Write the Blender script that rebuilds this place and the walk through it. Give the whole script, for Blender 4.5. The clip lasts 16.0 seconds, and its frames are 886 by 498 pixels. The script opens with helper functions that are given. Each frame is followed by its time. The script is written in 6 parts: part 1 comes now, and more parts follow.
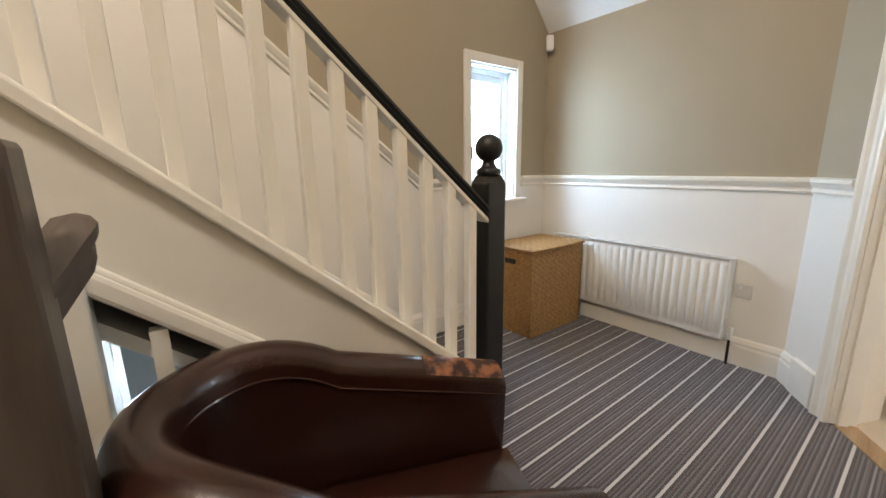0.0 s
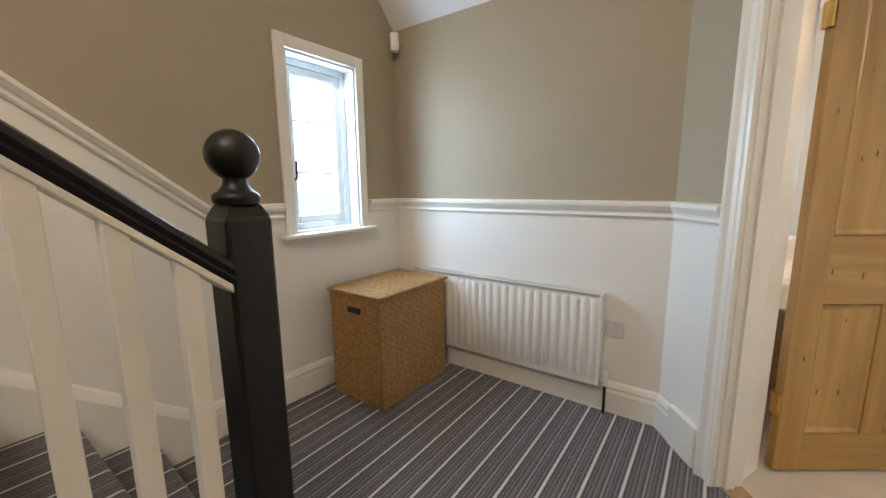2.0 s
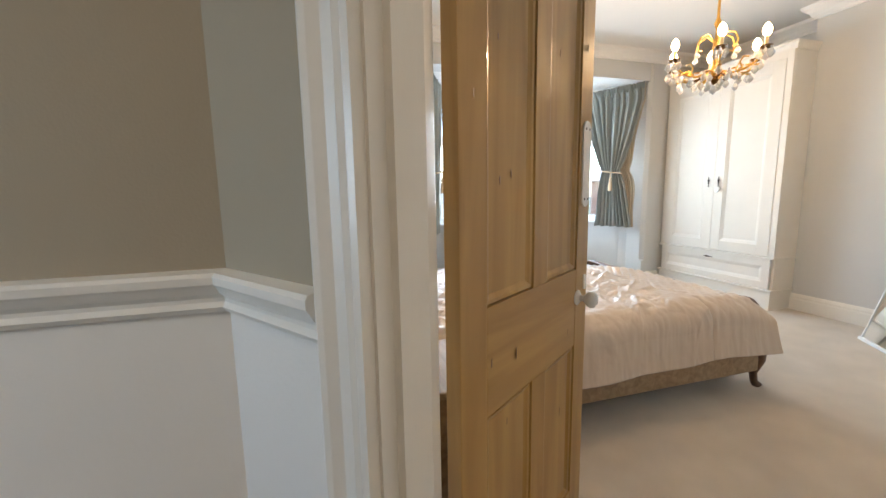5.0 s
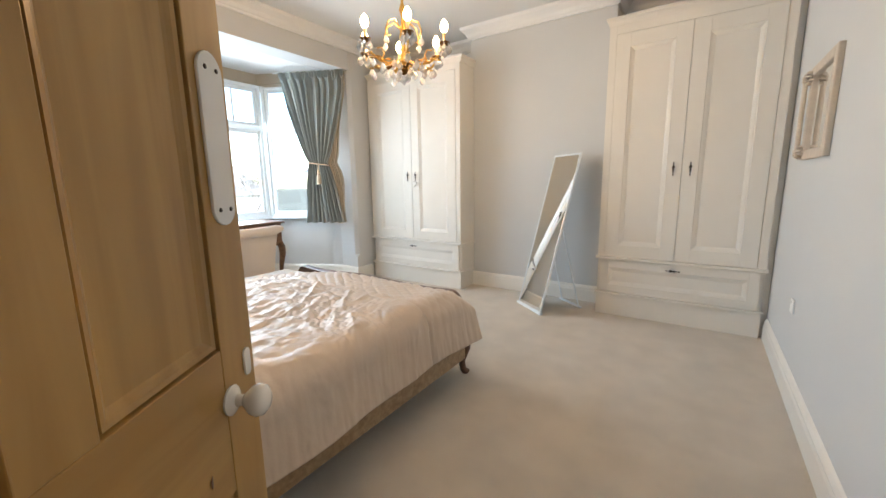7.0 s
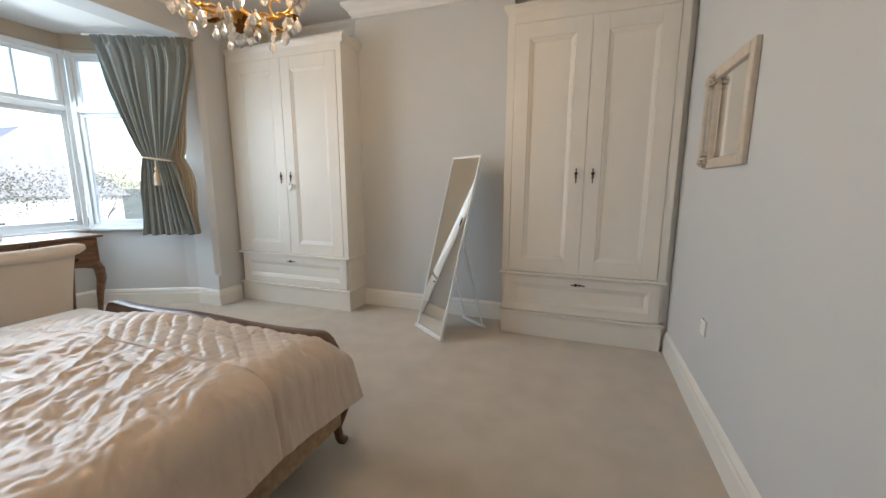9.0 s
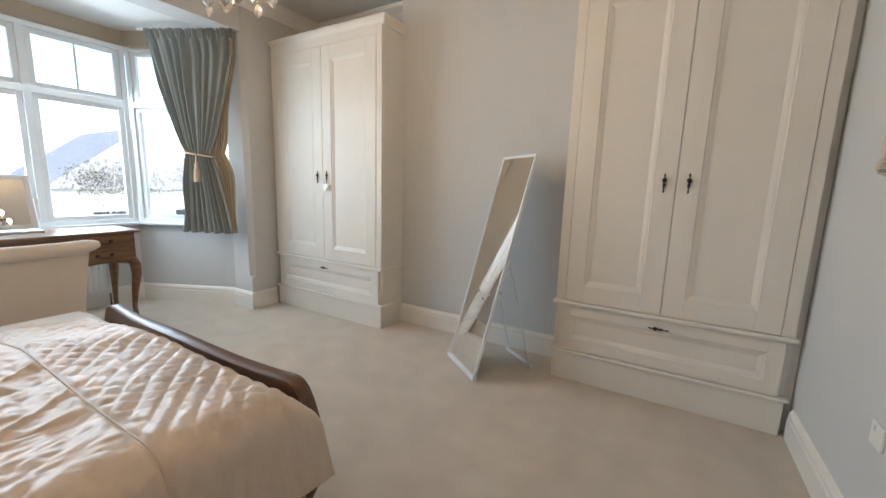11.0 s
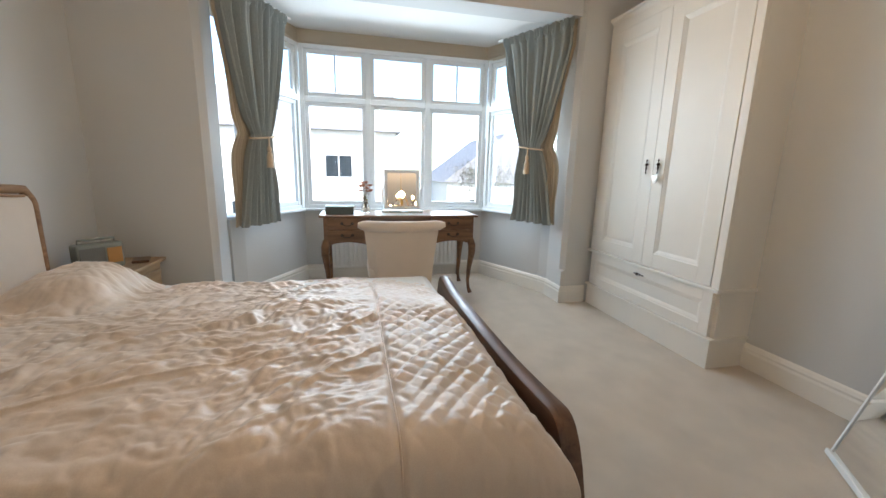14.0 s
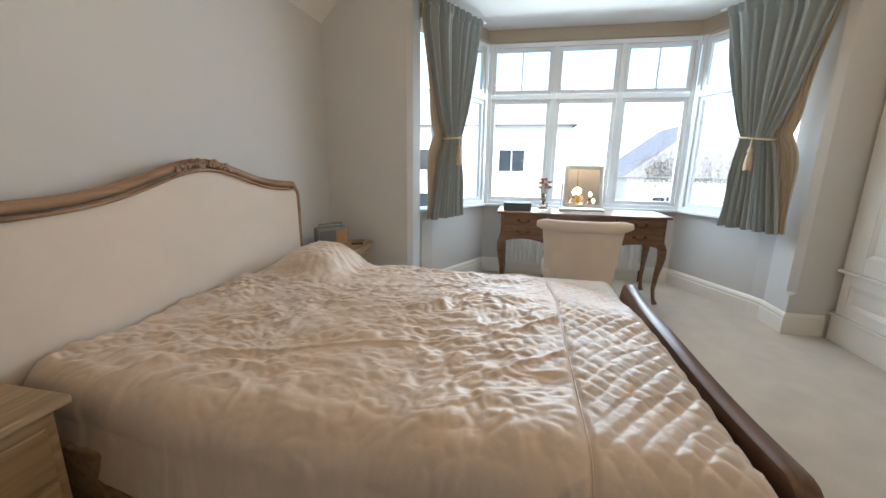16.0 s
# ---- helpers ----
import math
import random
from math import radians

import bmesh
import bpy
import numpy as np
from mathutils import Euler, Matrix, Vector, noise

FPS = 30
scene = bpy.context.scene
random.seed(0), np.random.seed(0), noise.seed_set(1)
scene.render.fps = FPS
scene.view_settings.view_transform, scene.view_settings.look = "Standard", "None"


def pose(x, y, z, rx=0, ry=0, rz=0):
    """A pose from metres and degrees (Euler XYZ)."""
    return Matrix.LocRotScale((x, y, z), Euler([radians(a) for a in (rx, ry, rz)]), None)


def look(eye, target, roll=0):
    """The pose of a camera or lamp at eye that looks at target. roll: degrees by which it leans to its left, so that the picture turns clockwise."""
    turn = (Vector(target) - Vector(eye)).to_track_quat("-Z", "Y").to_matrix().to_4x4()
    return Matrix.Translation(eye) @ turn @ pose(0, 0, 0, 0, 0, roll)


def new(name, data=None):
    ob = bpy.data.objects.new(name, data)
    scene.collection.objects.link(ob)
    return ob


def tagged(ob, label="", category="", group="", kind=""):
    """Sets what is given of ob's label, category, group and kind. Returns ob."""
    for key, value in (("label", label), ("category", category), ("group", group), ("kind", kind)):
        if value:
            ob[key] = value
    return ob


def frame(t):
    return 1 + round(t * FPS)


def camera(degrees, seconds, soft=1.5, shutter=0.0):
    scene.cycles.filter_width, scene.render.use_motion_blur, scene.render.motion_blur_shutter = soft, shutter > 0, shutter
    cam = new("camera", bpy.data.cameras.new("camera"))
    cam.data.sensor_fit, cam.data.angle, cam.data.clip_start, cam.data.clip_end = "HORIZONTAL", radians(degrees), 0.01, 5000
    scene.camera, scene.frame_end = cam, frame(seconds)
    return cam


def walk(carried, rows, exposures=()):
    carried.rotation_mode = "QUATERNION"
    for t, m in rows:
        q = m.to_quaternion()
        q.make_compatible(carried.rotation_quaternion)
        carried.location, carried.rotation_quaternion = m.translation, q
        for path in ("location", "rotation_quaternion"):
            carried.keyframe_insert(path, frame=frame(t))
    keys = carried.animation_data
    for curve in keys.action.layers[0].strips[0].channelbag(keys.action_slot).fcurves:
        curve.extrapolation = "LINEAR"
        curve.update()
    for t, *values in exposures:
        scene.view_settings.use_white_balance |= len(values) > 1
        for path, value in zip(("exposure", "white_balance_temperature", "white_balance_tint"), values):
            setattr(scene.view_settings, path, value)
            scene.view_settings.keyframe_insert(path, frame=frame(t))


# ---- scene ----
cam = camera(98.2, 16.0)
PATH = [
    (0, (1.865, 0.198, 1.218), (3.047, 1.756, 0.799), -0.9),
    (0.5, (1.967, 0.261, 1.206), (3.189, 1.792, 0.804), -1.2),
    (0.7, (2.032, 0.285, 1.217), (3.276, 1.798, 0.813), -1.5),
    (1, (2.145, 0.338, 1.207), (3.452, 1.804, 0.827), -1.4),
    (1.5, (2.332, 0.403, 1.216), (3.776, 1.742, 0.866), -1.0),
    (2, (2.519, 0.46, 1.217), (4.121, 1.613, 0.894), -0.6),
    (2.5, (2.775, 0.53, 1.244), (4.502, 1.489, 0.932), -0.8),
    (3, (2.976, 0.604, 1.25), (4.821, 1.32, 0.962), -1.1),
    (3.5, (3.168, 0.609, 1.252), (5.096, 1.063, 0.97), -1.3),
    (4, (3.404, 0.561, 1.265), (5.378, 0.746, 1.006), -1.3),
    (4.5, (3.577, 0.516, 1.283), (5.549, 0.344, 1.001), -0.8),
    (5, (3.786, 0.427, 1.268), (5.69, -0.123, 0.993), -1.0),
    (5.2, (3.884, 0.391, 1.274), (5.731, -0.315, 0.981), -0.8),
    (7.3, (4.229, -0.127, 1.289), (5.232, -1.826, 0.961), -0.7),
    (7.5, (4.23, -0.166, 1.283), (5.177, -1.899, 0.963), -0.5),
    (8, (4.275, -0.334, 1.303), (5.097, -2.129, 0.979), -0.5),
    (8.5, (4.367, -0.512, 1.295), (5.072, -2.356, 0.977), -0.2),
    (8.7, (4.4, -0.584, 1.303), (5.066, -2.441, 0.973), 0.0),
    (10.8, (4.39, -1.226, 1.309), (5.325, -2.967, 1.006), 1.7),
    (11, (4.421, -1.308, 1.316), (5.414, -3.014, 0.996), 1.7),
    (11.5, (4.501, -1.413, 1.31), (5.638, -3.019, 0.951), 1.4),
    (12, (4.561, -1.464, 1.306), (5.878, -2.919, 0.919), 1.1),
    (12.5, (4.602, -1.539, 1.301), (6.111, -2.791, 0.905), 0.8),
    (13, (4.624, -1.569, 1.306), (6.301, -2.584, 0.908), 1.1),
    (13.5, (4.628, -1.583, 1.278), (6.446, -2.322, 0.893), 1.3),
    (14, (4.637, -1.612, 1.288), (6.547, -2.061, 0.898), 1.4),
    (14.5, (4.645, -1.575, 1.302), (6.594, -1.775, 0.9), 1.4),
    (15, (4.617, -1.588, 1.309), (6.574, -1.537, 0.897), 1.2),
    (15.5, (4.634, -1.55, 1.307), (6.574, -1.309, 0.886), 1.0),
    (16, (4.638, -1.506, 1.313), (6.552, -1.123, 0.877), 0.9),
]
walk(cam, [(t, look(eye, target, roll)) for t, eye, target, roll in PATH],
     [(0, 1.82), (1, 1.68), (2, 1.52), (2.5, 1.42), (3.5, 1.18), (4.5, 0.98), (5.2, 0.92), (7.3, 0.68), (8.7, 0.24), (11, 0.30), (12.5, 0.19), (16, 0.22)])

# ---- world and light ----
world = bpy.data.worlds.new("sky")
scene.world = world
world.use_nodes = True
wn = world.node_tree.nodes
sky = wn.new("ShaderNodeTexSky")
sky.sky_type = "NISHITA"
sky.sun_disc = False
sky.sun_elevation, sky.sun_rotation = radians(45), radians(-118)
sky.air_density, sky.dust_density = 1.0, 1.5
world.node_tree.links.new(sky.outputs[0], wn["Background"].inputs[0])
wn["Background"].inputs[1].default_value = 0.6


def lamp(name, kind, m, energy, color, **more):
    data = bpy.data.lights.new(name, kind)
    data.energy, data.color = energy, color
    for k, v in more.items():
        if k == "size":
            data.size = v
        elif k == "size_y":
            data.shape, data.size_y = "RECTANGLE", v
        elif k == "radius":
            data.shadow_soft_size = v
        elif k == "angle":
            data.angle = radians(v)
    ob = new(name, data)
    ob.matrix_world = m
    return ob


lamp("sun", "SUN", look((-30, -16, 34), (0, 0, 0)), 7.0, (1.0, 0.97, 0.93), angle=8)
DAY = (0.75, 0.885, 1.0)
lamp("bay_daylight", "AREA", look((9.42, -2.13, 1.74), (6.0, -2.13, 0.25)), 88, DAY, size=2.1, size_y=1.6)
lamp("stair_window_daylight", "AREA", look((4.0, 2.52, 1.45), (3.9, 0.0, 0.9)), 10.5, (0.58, 0.78, 1.0), size=0.42, size_y=0.8)
WARM = (1.0, 0.66, 0.36)
# added warm fill without a fixture, brightens the stair string and landing walls
lamp("stair_fill_light", "POINT", pose(1.1, 0.25, 3.7), 42, (1.0, 0.87, 0.72), radius=0.12)
lamp("hall_window_daylight", "AREA", look((1.435, 2.57, -0.05), (1.5, 1.2, -0.4)), 7, DAY, size=0.42, size_y=1.0)
lamp("chandelier_light", "POINT", pose(5.95, -2.18, 2.42), 19.5, (1.0, 0.68, 0.39), radius=0.06)

# ---- materials ----


def material(name, color, rough=0.6, metal=0.0, var=0.12, scale=6.0, grain=0.0, grain_scale=180.0, bump=0.0, bump_scale=120.0, stretch=(1, 1, 1), sheen=0.0, coat=0.0):
    m = bpy.data.materials.new(name)
    m.use_nodes = True
    n, l = m.node_tree.nodes, m.node_tree.links
    b = n["Principled BSDF"]
    b.inputs["Roughness"].default_value, b.inputs["Metallic"].default_value = rough, metal
    b.inputs["Sheen Weight"].default_value = sheen
    b.inputs["Coat Weight"].default_value = coat
    co = n.new("ShaderNodeTexCoord")
    mp = n.new("ShaderNodeMapping")
    mp.inputs["Scale"].default_value = stretch
    l.new(co.outputs["Object"], mp.inputs[0])
    t = n.new("ShaderNodeTexNoise")
    t.inputs["Scale"].default_value, t.inputs["Detail"].default_value = scale, 5
    l.new(mp.outputs[0], t.inputs["Vector"])
    g = n.new("ShaderNodeTexNoise")
    g.inputs["Scale"].default_value, g.inputs["Detail"].default_value = grain_scale, 2
    l.new(mp.outputs[0], g.inputs["Vector"])
    mix = n.new("ShaderNodeMix")
    mix.data_type = "RGBA"
    mix.inputs[6].default_value = (*[c * (1 - var) for c in color], 1)
    mix.inputs[7].default_value = (*[min(1, c * (1 + var)) for c in color], 1)
    l.new(t.outputs[0], mix.inputs[0])
    out = mix.outputs[2]
    if grain:
        mx = n.new("ShaderNodeMix")
        mx.data_type, mx.blend_type = "RGBA", "OVERLAY"
        mx.inputs[0].default_value = grain
        l.new(out, mx.inputs[6])
        l.new(g.outputs[0], mx.inputs[7])
        out = mx.outputs[2]
    l.new(out, b.inputs["Base Color"])
    if bump:
        bt = n.new("ShaderNodeTexNoise")
        bt.inputs["Scale"].default_value, bt.inputs["Detail"].default_value = bump_scale, 3
        l.new(mp.outputs[0], bt.inputs["Vector"])
        bp = n.new("ShaderNodeBump")
        bp.inputs["Strength"].default_value, bp.inputs["Distance"].default_value = bump, 0.004
        l.new(bt.outputs[0], bp.inputs["Height"])
        l.new(bp.outputs[0], b.inputs["Normal"])
    return m


def wood(name, dark, light, rough=0.45, axis=2, scale=9.0, coat=0.0):
    """Stretched grain along one axis."""
    st = [1.0, 1.0, 1.0]
    st[axis] = 0.08
    m = material(name, light, rough, var=0.1, scale=3, stretch=st, coat=coat)
    n, l = m.node_tree.nodes, m.node_tree.links
    b = n["Principled BSDF"]
    mp = next(x for x in n if x.type == "MAPPING")
    w = n.new("ShaderNodeTexNoise")
    w.inputs["Scale"].default_value, w.inputs["Detail"].default_value, w.inputs["Distortion"].default_value = scale * 3, 6, 0.8
    l.new(mp.outputs[0], w.inputs["Vector"])
    r = n.new("ShaderNodeValToRGB")
    r.color_ramp.elements[0].position, r.color_ramp.elements[1].position = 0.32, 0.68
    r.color_ramp.elements[0].color, r.color_ramp.elements[1].color = (*dark, 1), (*light, 1)
    l.new(w.outputs[0], r.inputs[0])
    out = r.outputs[0]
    l.new(out, b.inputs["Base Color"])
    bp = n.new("ShaderNodeBump")
    bp.inputs["Strength"].default_value, bp.inputs["Distance"].default_value = 0.15, 0.002
    l.new(w.outputs[0], bp.inputs["Height"])
    l.new(bp.outputs[0], b.inputs["Normal"])
    return m


TAUPE = material("taupe_paint", (0.375, 0.318, 0.232), 0.75, var=0.04, scale=2.5, bump=0.12, bump_scale=160)
CREAM = material("cream_wall_paint", (0.80, 0.77, 0.72), 0.7, var=0.03, scale=2.5, bump=0.15, bump_scale=90)
GREY = material("pale_blue_grey_paint", (0.59, 0.595, 0.588), 0.75, var=0.03, scale=2.0, bump=0.12, bump_scale=140)
CEIL = material("ceiling_paint", (0.80, 0.79, 0.77), 0.8, var=0.03, scale=2.0, bump=0.1, bump_scale=90)
GLOSS = material("white_gloss_paint", (0.80, 0.77, 0.71), 0.32, var=0.04, scale=9, bump=0.06, bump_scale=40)
WINPAINT = material("white_window_paint", (0.77, 0.80, 0.81), 0.35, var=0.03, scale=9)
WARDROBE = material("off_white_wardrobe_paint", (0.76, 0.72, 0.65), 0.42, var=0.04, scale=5, bump=0.05, bump_scale=60)
BLACK = material("black_satin_paint", (0.0065, 0.006, 0.006), 0.42, var=0.3, scale=12, bump=0.06, bump_scale=30)
PINE = wood("waxed_pine", (0.345, 0.183, 0.047), (0.475, 0.283, 0.087), 0.36, axis=2, scale=5.0, coat=0.2)
PINE_X = wood("waxed_pine_rail", (0.345, 0.183, 0.047), (0.475, 0.283, 0.087), 0.36, axis=0, scale=5.0, coat=0.2)
KNOT = material("pine_knot", (0.13, 0.055, 0.020), 0.45, var=0.5, scale=90, coat=0.2)
BEIGE = material("beige_band_paint", (0.50, 0.43, 0.335), 0.7, var=0.04, scale=3, bump=0.1, bump_scale=90)
WALNUT = wood("brown_walnut", (0.07, 0.030, 0.014), (0.16, 0.075, 0.034), 0.35, axis=0, coat=0.2)
OAK = wood("weathered_oak", (0.27, 0.175, 0.095), (0.42, 0.295, 0.175), 0.5, axis=0)
LEATHER = material("brown_leather", (0.030, 0.0095, 0.006), 0.26, var=0.45, scale=4, grain=0.2, bump=0.18, bump_scale=300, coat=0.25)
LINEN = material("cream_linen", (0.70, 0.62, 0.54), 0.85, var=0.05, scale=8, grain=0.15, grain_scale=400, bump=0.2, bump_scale=500, sheen=0.3)
CHINA = material("white_china", (0.82, 0.80, 0.76), 0.12, var=0.02, coat=0.4)
BRASS = material("aged_brass", (0.62, 0.40, 0.13), 0.28, metal=1.0, var=0.2, scale=30)
IRON = material("dark_bronze", (0.06, 0.045, 0.035), 0.45, metal=0.8, var=0.3, scale=40)
RADIATOR = material("white_enamel", (0.80, 0.79, 0.76), 0.28, var=0.02)
PLASTIC = material("white_plastic", (0.78, 0.77, 0.74), 0.35, var=0.02)
CARPET = material("beige_carpet", (0.56, 0.495, 0.415), 0.95, var=0.20, scale=4.5, grain=0.35, grain_scale=260, bump=0.7, bump_scale=420, sheen=0.2)
BLUEWALL = material("blue_grey_hall_paint", (0.40, 0.45, 0.48), 0.75, var=0.04, scale=2)

# ---- mesh helpers ----


def box(bm, lo, hi, m=None):
    vs = [bm.verts.new((x, y, z)) for z in (lo[2], hi[2]) for y in (lo[1], hi[1]) for x in (lo[0], hi[0])]
    for f in ((0, 2, 3, 1), (4, 5, 7, 6), (0, 1, 5, 4), (2, 6, 7, 3), (0, 4, 6, 2), (1, 3, 7, 5)):
        bm.faces.new([vs[i] for i in f])
    if m is not None:
        bmesh.ops.transform(bm, matrix=m, verts=vs)
    return vs


def prism(bm, poly, z0, z1, m=None):
    """A plan polygon, counter-clockwise, raised from z0 to z1."""
    a = [bm.verts.new((x, y, z0)) for x, y in poly]
    b = [bm.verts.new((x, y, z1)) for x, y in poly]
    k = len(poly)
    bm.faces.new(list(reversed(a)))
    bm.faces.new(b)
    for i in range(k):
        bm.faces.new((a[i], a[(i + 1) % k], b[(i + 1) % k], b[i]))
    if m is not None:
        bmesh.ops.transform(bm, matrix=m, verts=a + b)
    return a + b


def lathe(bm, profile, m=None, seg=16):
    """(radius, height) pairs turned round z."""
    rings = []
    for r, z in profile:
        rings.append([bm.verts.new((r * math.cos(2 * math.pi * i / seg), r * math.sin(2 * math.pi * i / seg), z)) for i in range(seg)])
    for a, b in zip(rings, rings[1:]):
        for i in range(seg):
            bm.faces.new((a[i], a[(i + 1) % seg], b[(i + 1) % seg], b[i]))
    bm.faces.new(list(reversed(rings[0])))
    bm.faces.new(rings[-1])
    vs = [v for r in rings for v in r]
    if m is not None:
        bmesh.ops.transform(bm, matrix=m, verts=vs)
    return vs


def tube(bm, pts, rad, seg=8):
    """A round bar through the points; rad is one radius or one for each point."""
    pts = [Vector(p) for p in pts]
    rads = rad if isinstance(rad, (list, tuple)) else [rad] * len(pts)
    rings, up = [], Vector((0, 0, 1))
    for i, p in enumerate(pts):
        d = (pts[min(i + 1, len(pts) - 1)] - pts[max(i - 1, 0)]).normalized()
        if abs(d.dot(up)) > 0.95:
            up = Vector((1, 0, 0)) if abs(d.x) < 0.9 else Vector((0, 1, 0))
        s = d.cross(up).normalized()
        u = s.cross(d).normalized()
        up = u
        rings.append([bm.verts.new(p + rads[i] * (math.cos(2 * math.pi * k / seg) * s + math.sin(2 * math.pi * k / seg) * u)) for k in range(seg)])
    for a, b in zip(rings, rings[1:]):
        for k in range(seg):
            bm.faces.new((a[k], a[(k + 1) % seg], b[(k + 1) % seg], b[k]))
    bm.faces.new(list(reversed(rings[0])))
    bm.faces.new(rings[-1])


def sweep(bm, profile, pts, closed=False):
    """A moulding: profile (out, up) swept along plan points (x, y, z); out is to the right of the way."""
    pts = [Vector(p) for p in pts]
    rings = []
    for i, p in enumerate(pts):
        din = (p - pts[i - 1]) if i > 0 else (pts[1] - p)
        dout = (pts[i + 1] - p) if i + 1 < len(pts) else (p - pts[i - 1])
        a, b = Vector((din.y, -din.x, 0)).normalized(), Vector((dout.y, -dout.x, 0)).normalized()
        s = (a + b).normalized()
        s = s / max(0.3, s.dot(a))
        rings.append([bm.verts.new(p + o * s + Vector((0, 0, u))) for o, u in profile])
    k = len(profile)
    for a, b in zip(rings, rings[1:]):
        for j in range(k):
            bm.faces.new((a[j], b[j], b[(j + 1) % k], a[(j + 1) % k]))
    bm.faces.new(rings[0])
    bm.faces.new(list(reversed(rings[-1])))


def finish(bm, bevel=0.0, smooth=False, seg=2):
    bmesh.ops.recalc_face_normals(bm, faces=bm.faces)
    if bevel:
        es = [e for e in bm.edges if e.is_manifold and e.calc_face_angle(0) > 0.6]
        bmesh.ops.bevel(bm, geom=es, offset=bevel, segments=seg, affect="EDGES", profile=0.5, clamp_overlap=True)
    if smooth:
        for f in bm.faces:
            f.smooth = True


def mesh_object(name, bm, mat, bevel=0.0, smooth=False):
    finish(bm, bevel, smooth)
    me = bpy.data.meshes.new(name)
    bm.to_mesh(me)
    bm.free()
    me.materials.append(mat)
    if smooth:
        me.set_sharp_from_angle(angle=radians(42))
    return new(name, me)


def part(name, bm, mat, parent, label="", bevel=0.0, smooth=False):
    ob = mesh_object(name, bm, mat, bevel, smooth)
    ob.parent = parent
    if label:
        ob["label"] = label
    return ob


def thing(name, label, category, m=None, group="", kind=""):
    ob = new(name)
    ob.empty_display_size = 0.1
    if m is not None:
        ob.matrix_world = m
    return tagged(ob, label, category, group, kind)


def structure(name, bm, mat, label="", category="", bevel=0.0, smooth=False):
    ob = mesh_object(name, bm, mat, bevel, smooth)
    return tagged(ob, label, category, "", "structure")


def B(*boxes):
    bm = bmesh.new()
    for lo, hi in boxes:
        box(bm, lo, hi)
    return bm

# ---- plan ----
RX, LY = 4.606, 2.357          # landing: wall with the radiator, wall with the little window
DADO = 1.06                    # underside of the dado rail
DIAG = pose(4.348, 0.435, 0, 0, 0, 36.87)   # diagonal doorway wall: x along it, y out to the landing
WX, HY, FX = 3.72, 0.30, 8.06  # bedroom: west wall, headboard wall, bay wall
BREAST_Y, ALCOVE_Y = -4.27, -4.62
RCEIL, BAYCEIL, SILL, HEAD = 3.05, 2.76, 0.85, 2.60
D1, D0 = -0.077, -0.877        # the doorway, along the diagonal


def diag(s, y):
    v = DIAG @ Vector((s, y, 0))
    return (v.x, v.y)


def wall_xz(name, polys, y0, y1, mat, label=""):
    bm = bmesh.new()
    for poly in polys:
        a = [bm.verts.new((x, y0, z)) for x, z in poly]
        b = [bm.verts.new((x, y1, z)) for x, z in poly]
        k = len(poly)
        bm.faces.new(a)
        bm.faces.new(list(reversed(b)))
        for i in range(k):
            bm.faces.new((a[i], b[i], b[(i + 1) % k], a[(i + 1) % k]))
    return structure(name, bm, mat, label, "wall")


def slab(name, lo, hi, mat, label="", category="wall"):
    return structure(name, B((lo, hi)), mat, label, category)


# landing walls: cream under the dado rail, taupe above it
SX = 3.33
def dado_z(x):
    return DADO + 0.03 + 0.79 * max(0.0, SX - x)


TOP = 4.70
OX0, OX1, OZ0, OZ1 = 1.20, 1.67, -0.60, 0.50   # window of the hall below
wall_xz("wall_north_lower", [
    [(0.0, -2.7), (OX0, -2.7), (OX0, dado_z(OX0)), (0.0, dado_z(0.0))],
    [(OX0, -2.7), (OX1, -2.7), (OX1, OZ0), (OX0, OZ0)],
    [(OX0, OZ1), (OX1, OZ1), (OX1, dado_z(OX1)), (OX0, dado_z(OX0))],
    [(OX1, -2.7), (4.75, -2.7), (4.75, DADO - 0.12), (OX1, DADO - 0.12)],
    [(OX1, DADO - 0.12), (SX, DADO - 0.12), (SX, DADO + 0.03), (OX1, dado_z(OX1))],
    [(SX, DADO - 0.12), (3.66, 0.94), (3.76, 0.94), (3.76, DADO + 0.03), (SX, DADO + 0.03)],
    [(4.23, 0.94), (4.75, 0.94), (4.75, DADO + 0.03), (4.23, DADO + 0.03)],
    [(3.76, 0.94), (4.23, 0.94), (4.23, 0.965), (3.76, 0.965)],
], LY, LY + 0.2, CREAM, "cream painted wall below the dado rail")
wall_xz("wall_north_upper", [
    [(0.0, dado_z(0.0)), (SX, DADO + 0.03), (SX, TOP), (0.0, TOP)],
    [(SX, DADO + 0.03), (3.76, DADO + 0.03), (3.76, TOP), (SX, TOP)],
    [(3.76, 1.93), (4.23, 1.93), (4.23, TOP), (3.76, TOP)],
    [(4.23, DADO + 0.03), (4.75, DADO + 0.03), (4.75, TOP), (4.23, TOP)],
], LY, LY + 0.2, TAUPE, "taupe painted wall above the dado rail")
slab("wall_east_lower", (RX, 0.628, -0.2), (4.75, LY, DADO + 0.03), CREAM, "cream painted wall behind the radiator")
slab("wall_east_upper", (RX, 0.628, DADO + 0.03), (4.75, LY, TOP), TAUPE, "taupe painted wall above the dado rail")
slab("wall_south", (0.0, -1.0, -0.2), (3.59, -0.9, TOP), TAUPE, "taupe painted landing wall")
slab("wall_west", (-0.15, -1.0, -2.7), (0.0, LY + 0.2, TOP), TAUPE, "taupe painted landing wall")
PIER = [diag(D1, -0.06), (4.62, 0.36), (4.75, 0.45), (4.75, 0.628), (RX, 0.628), diag(D1, 0)]
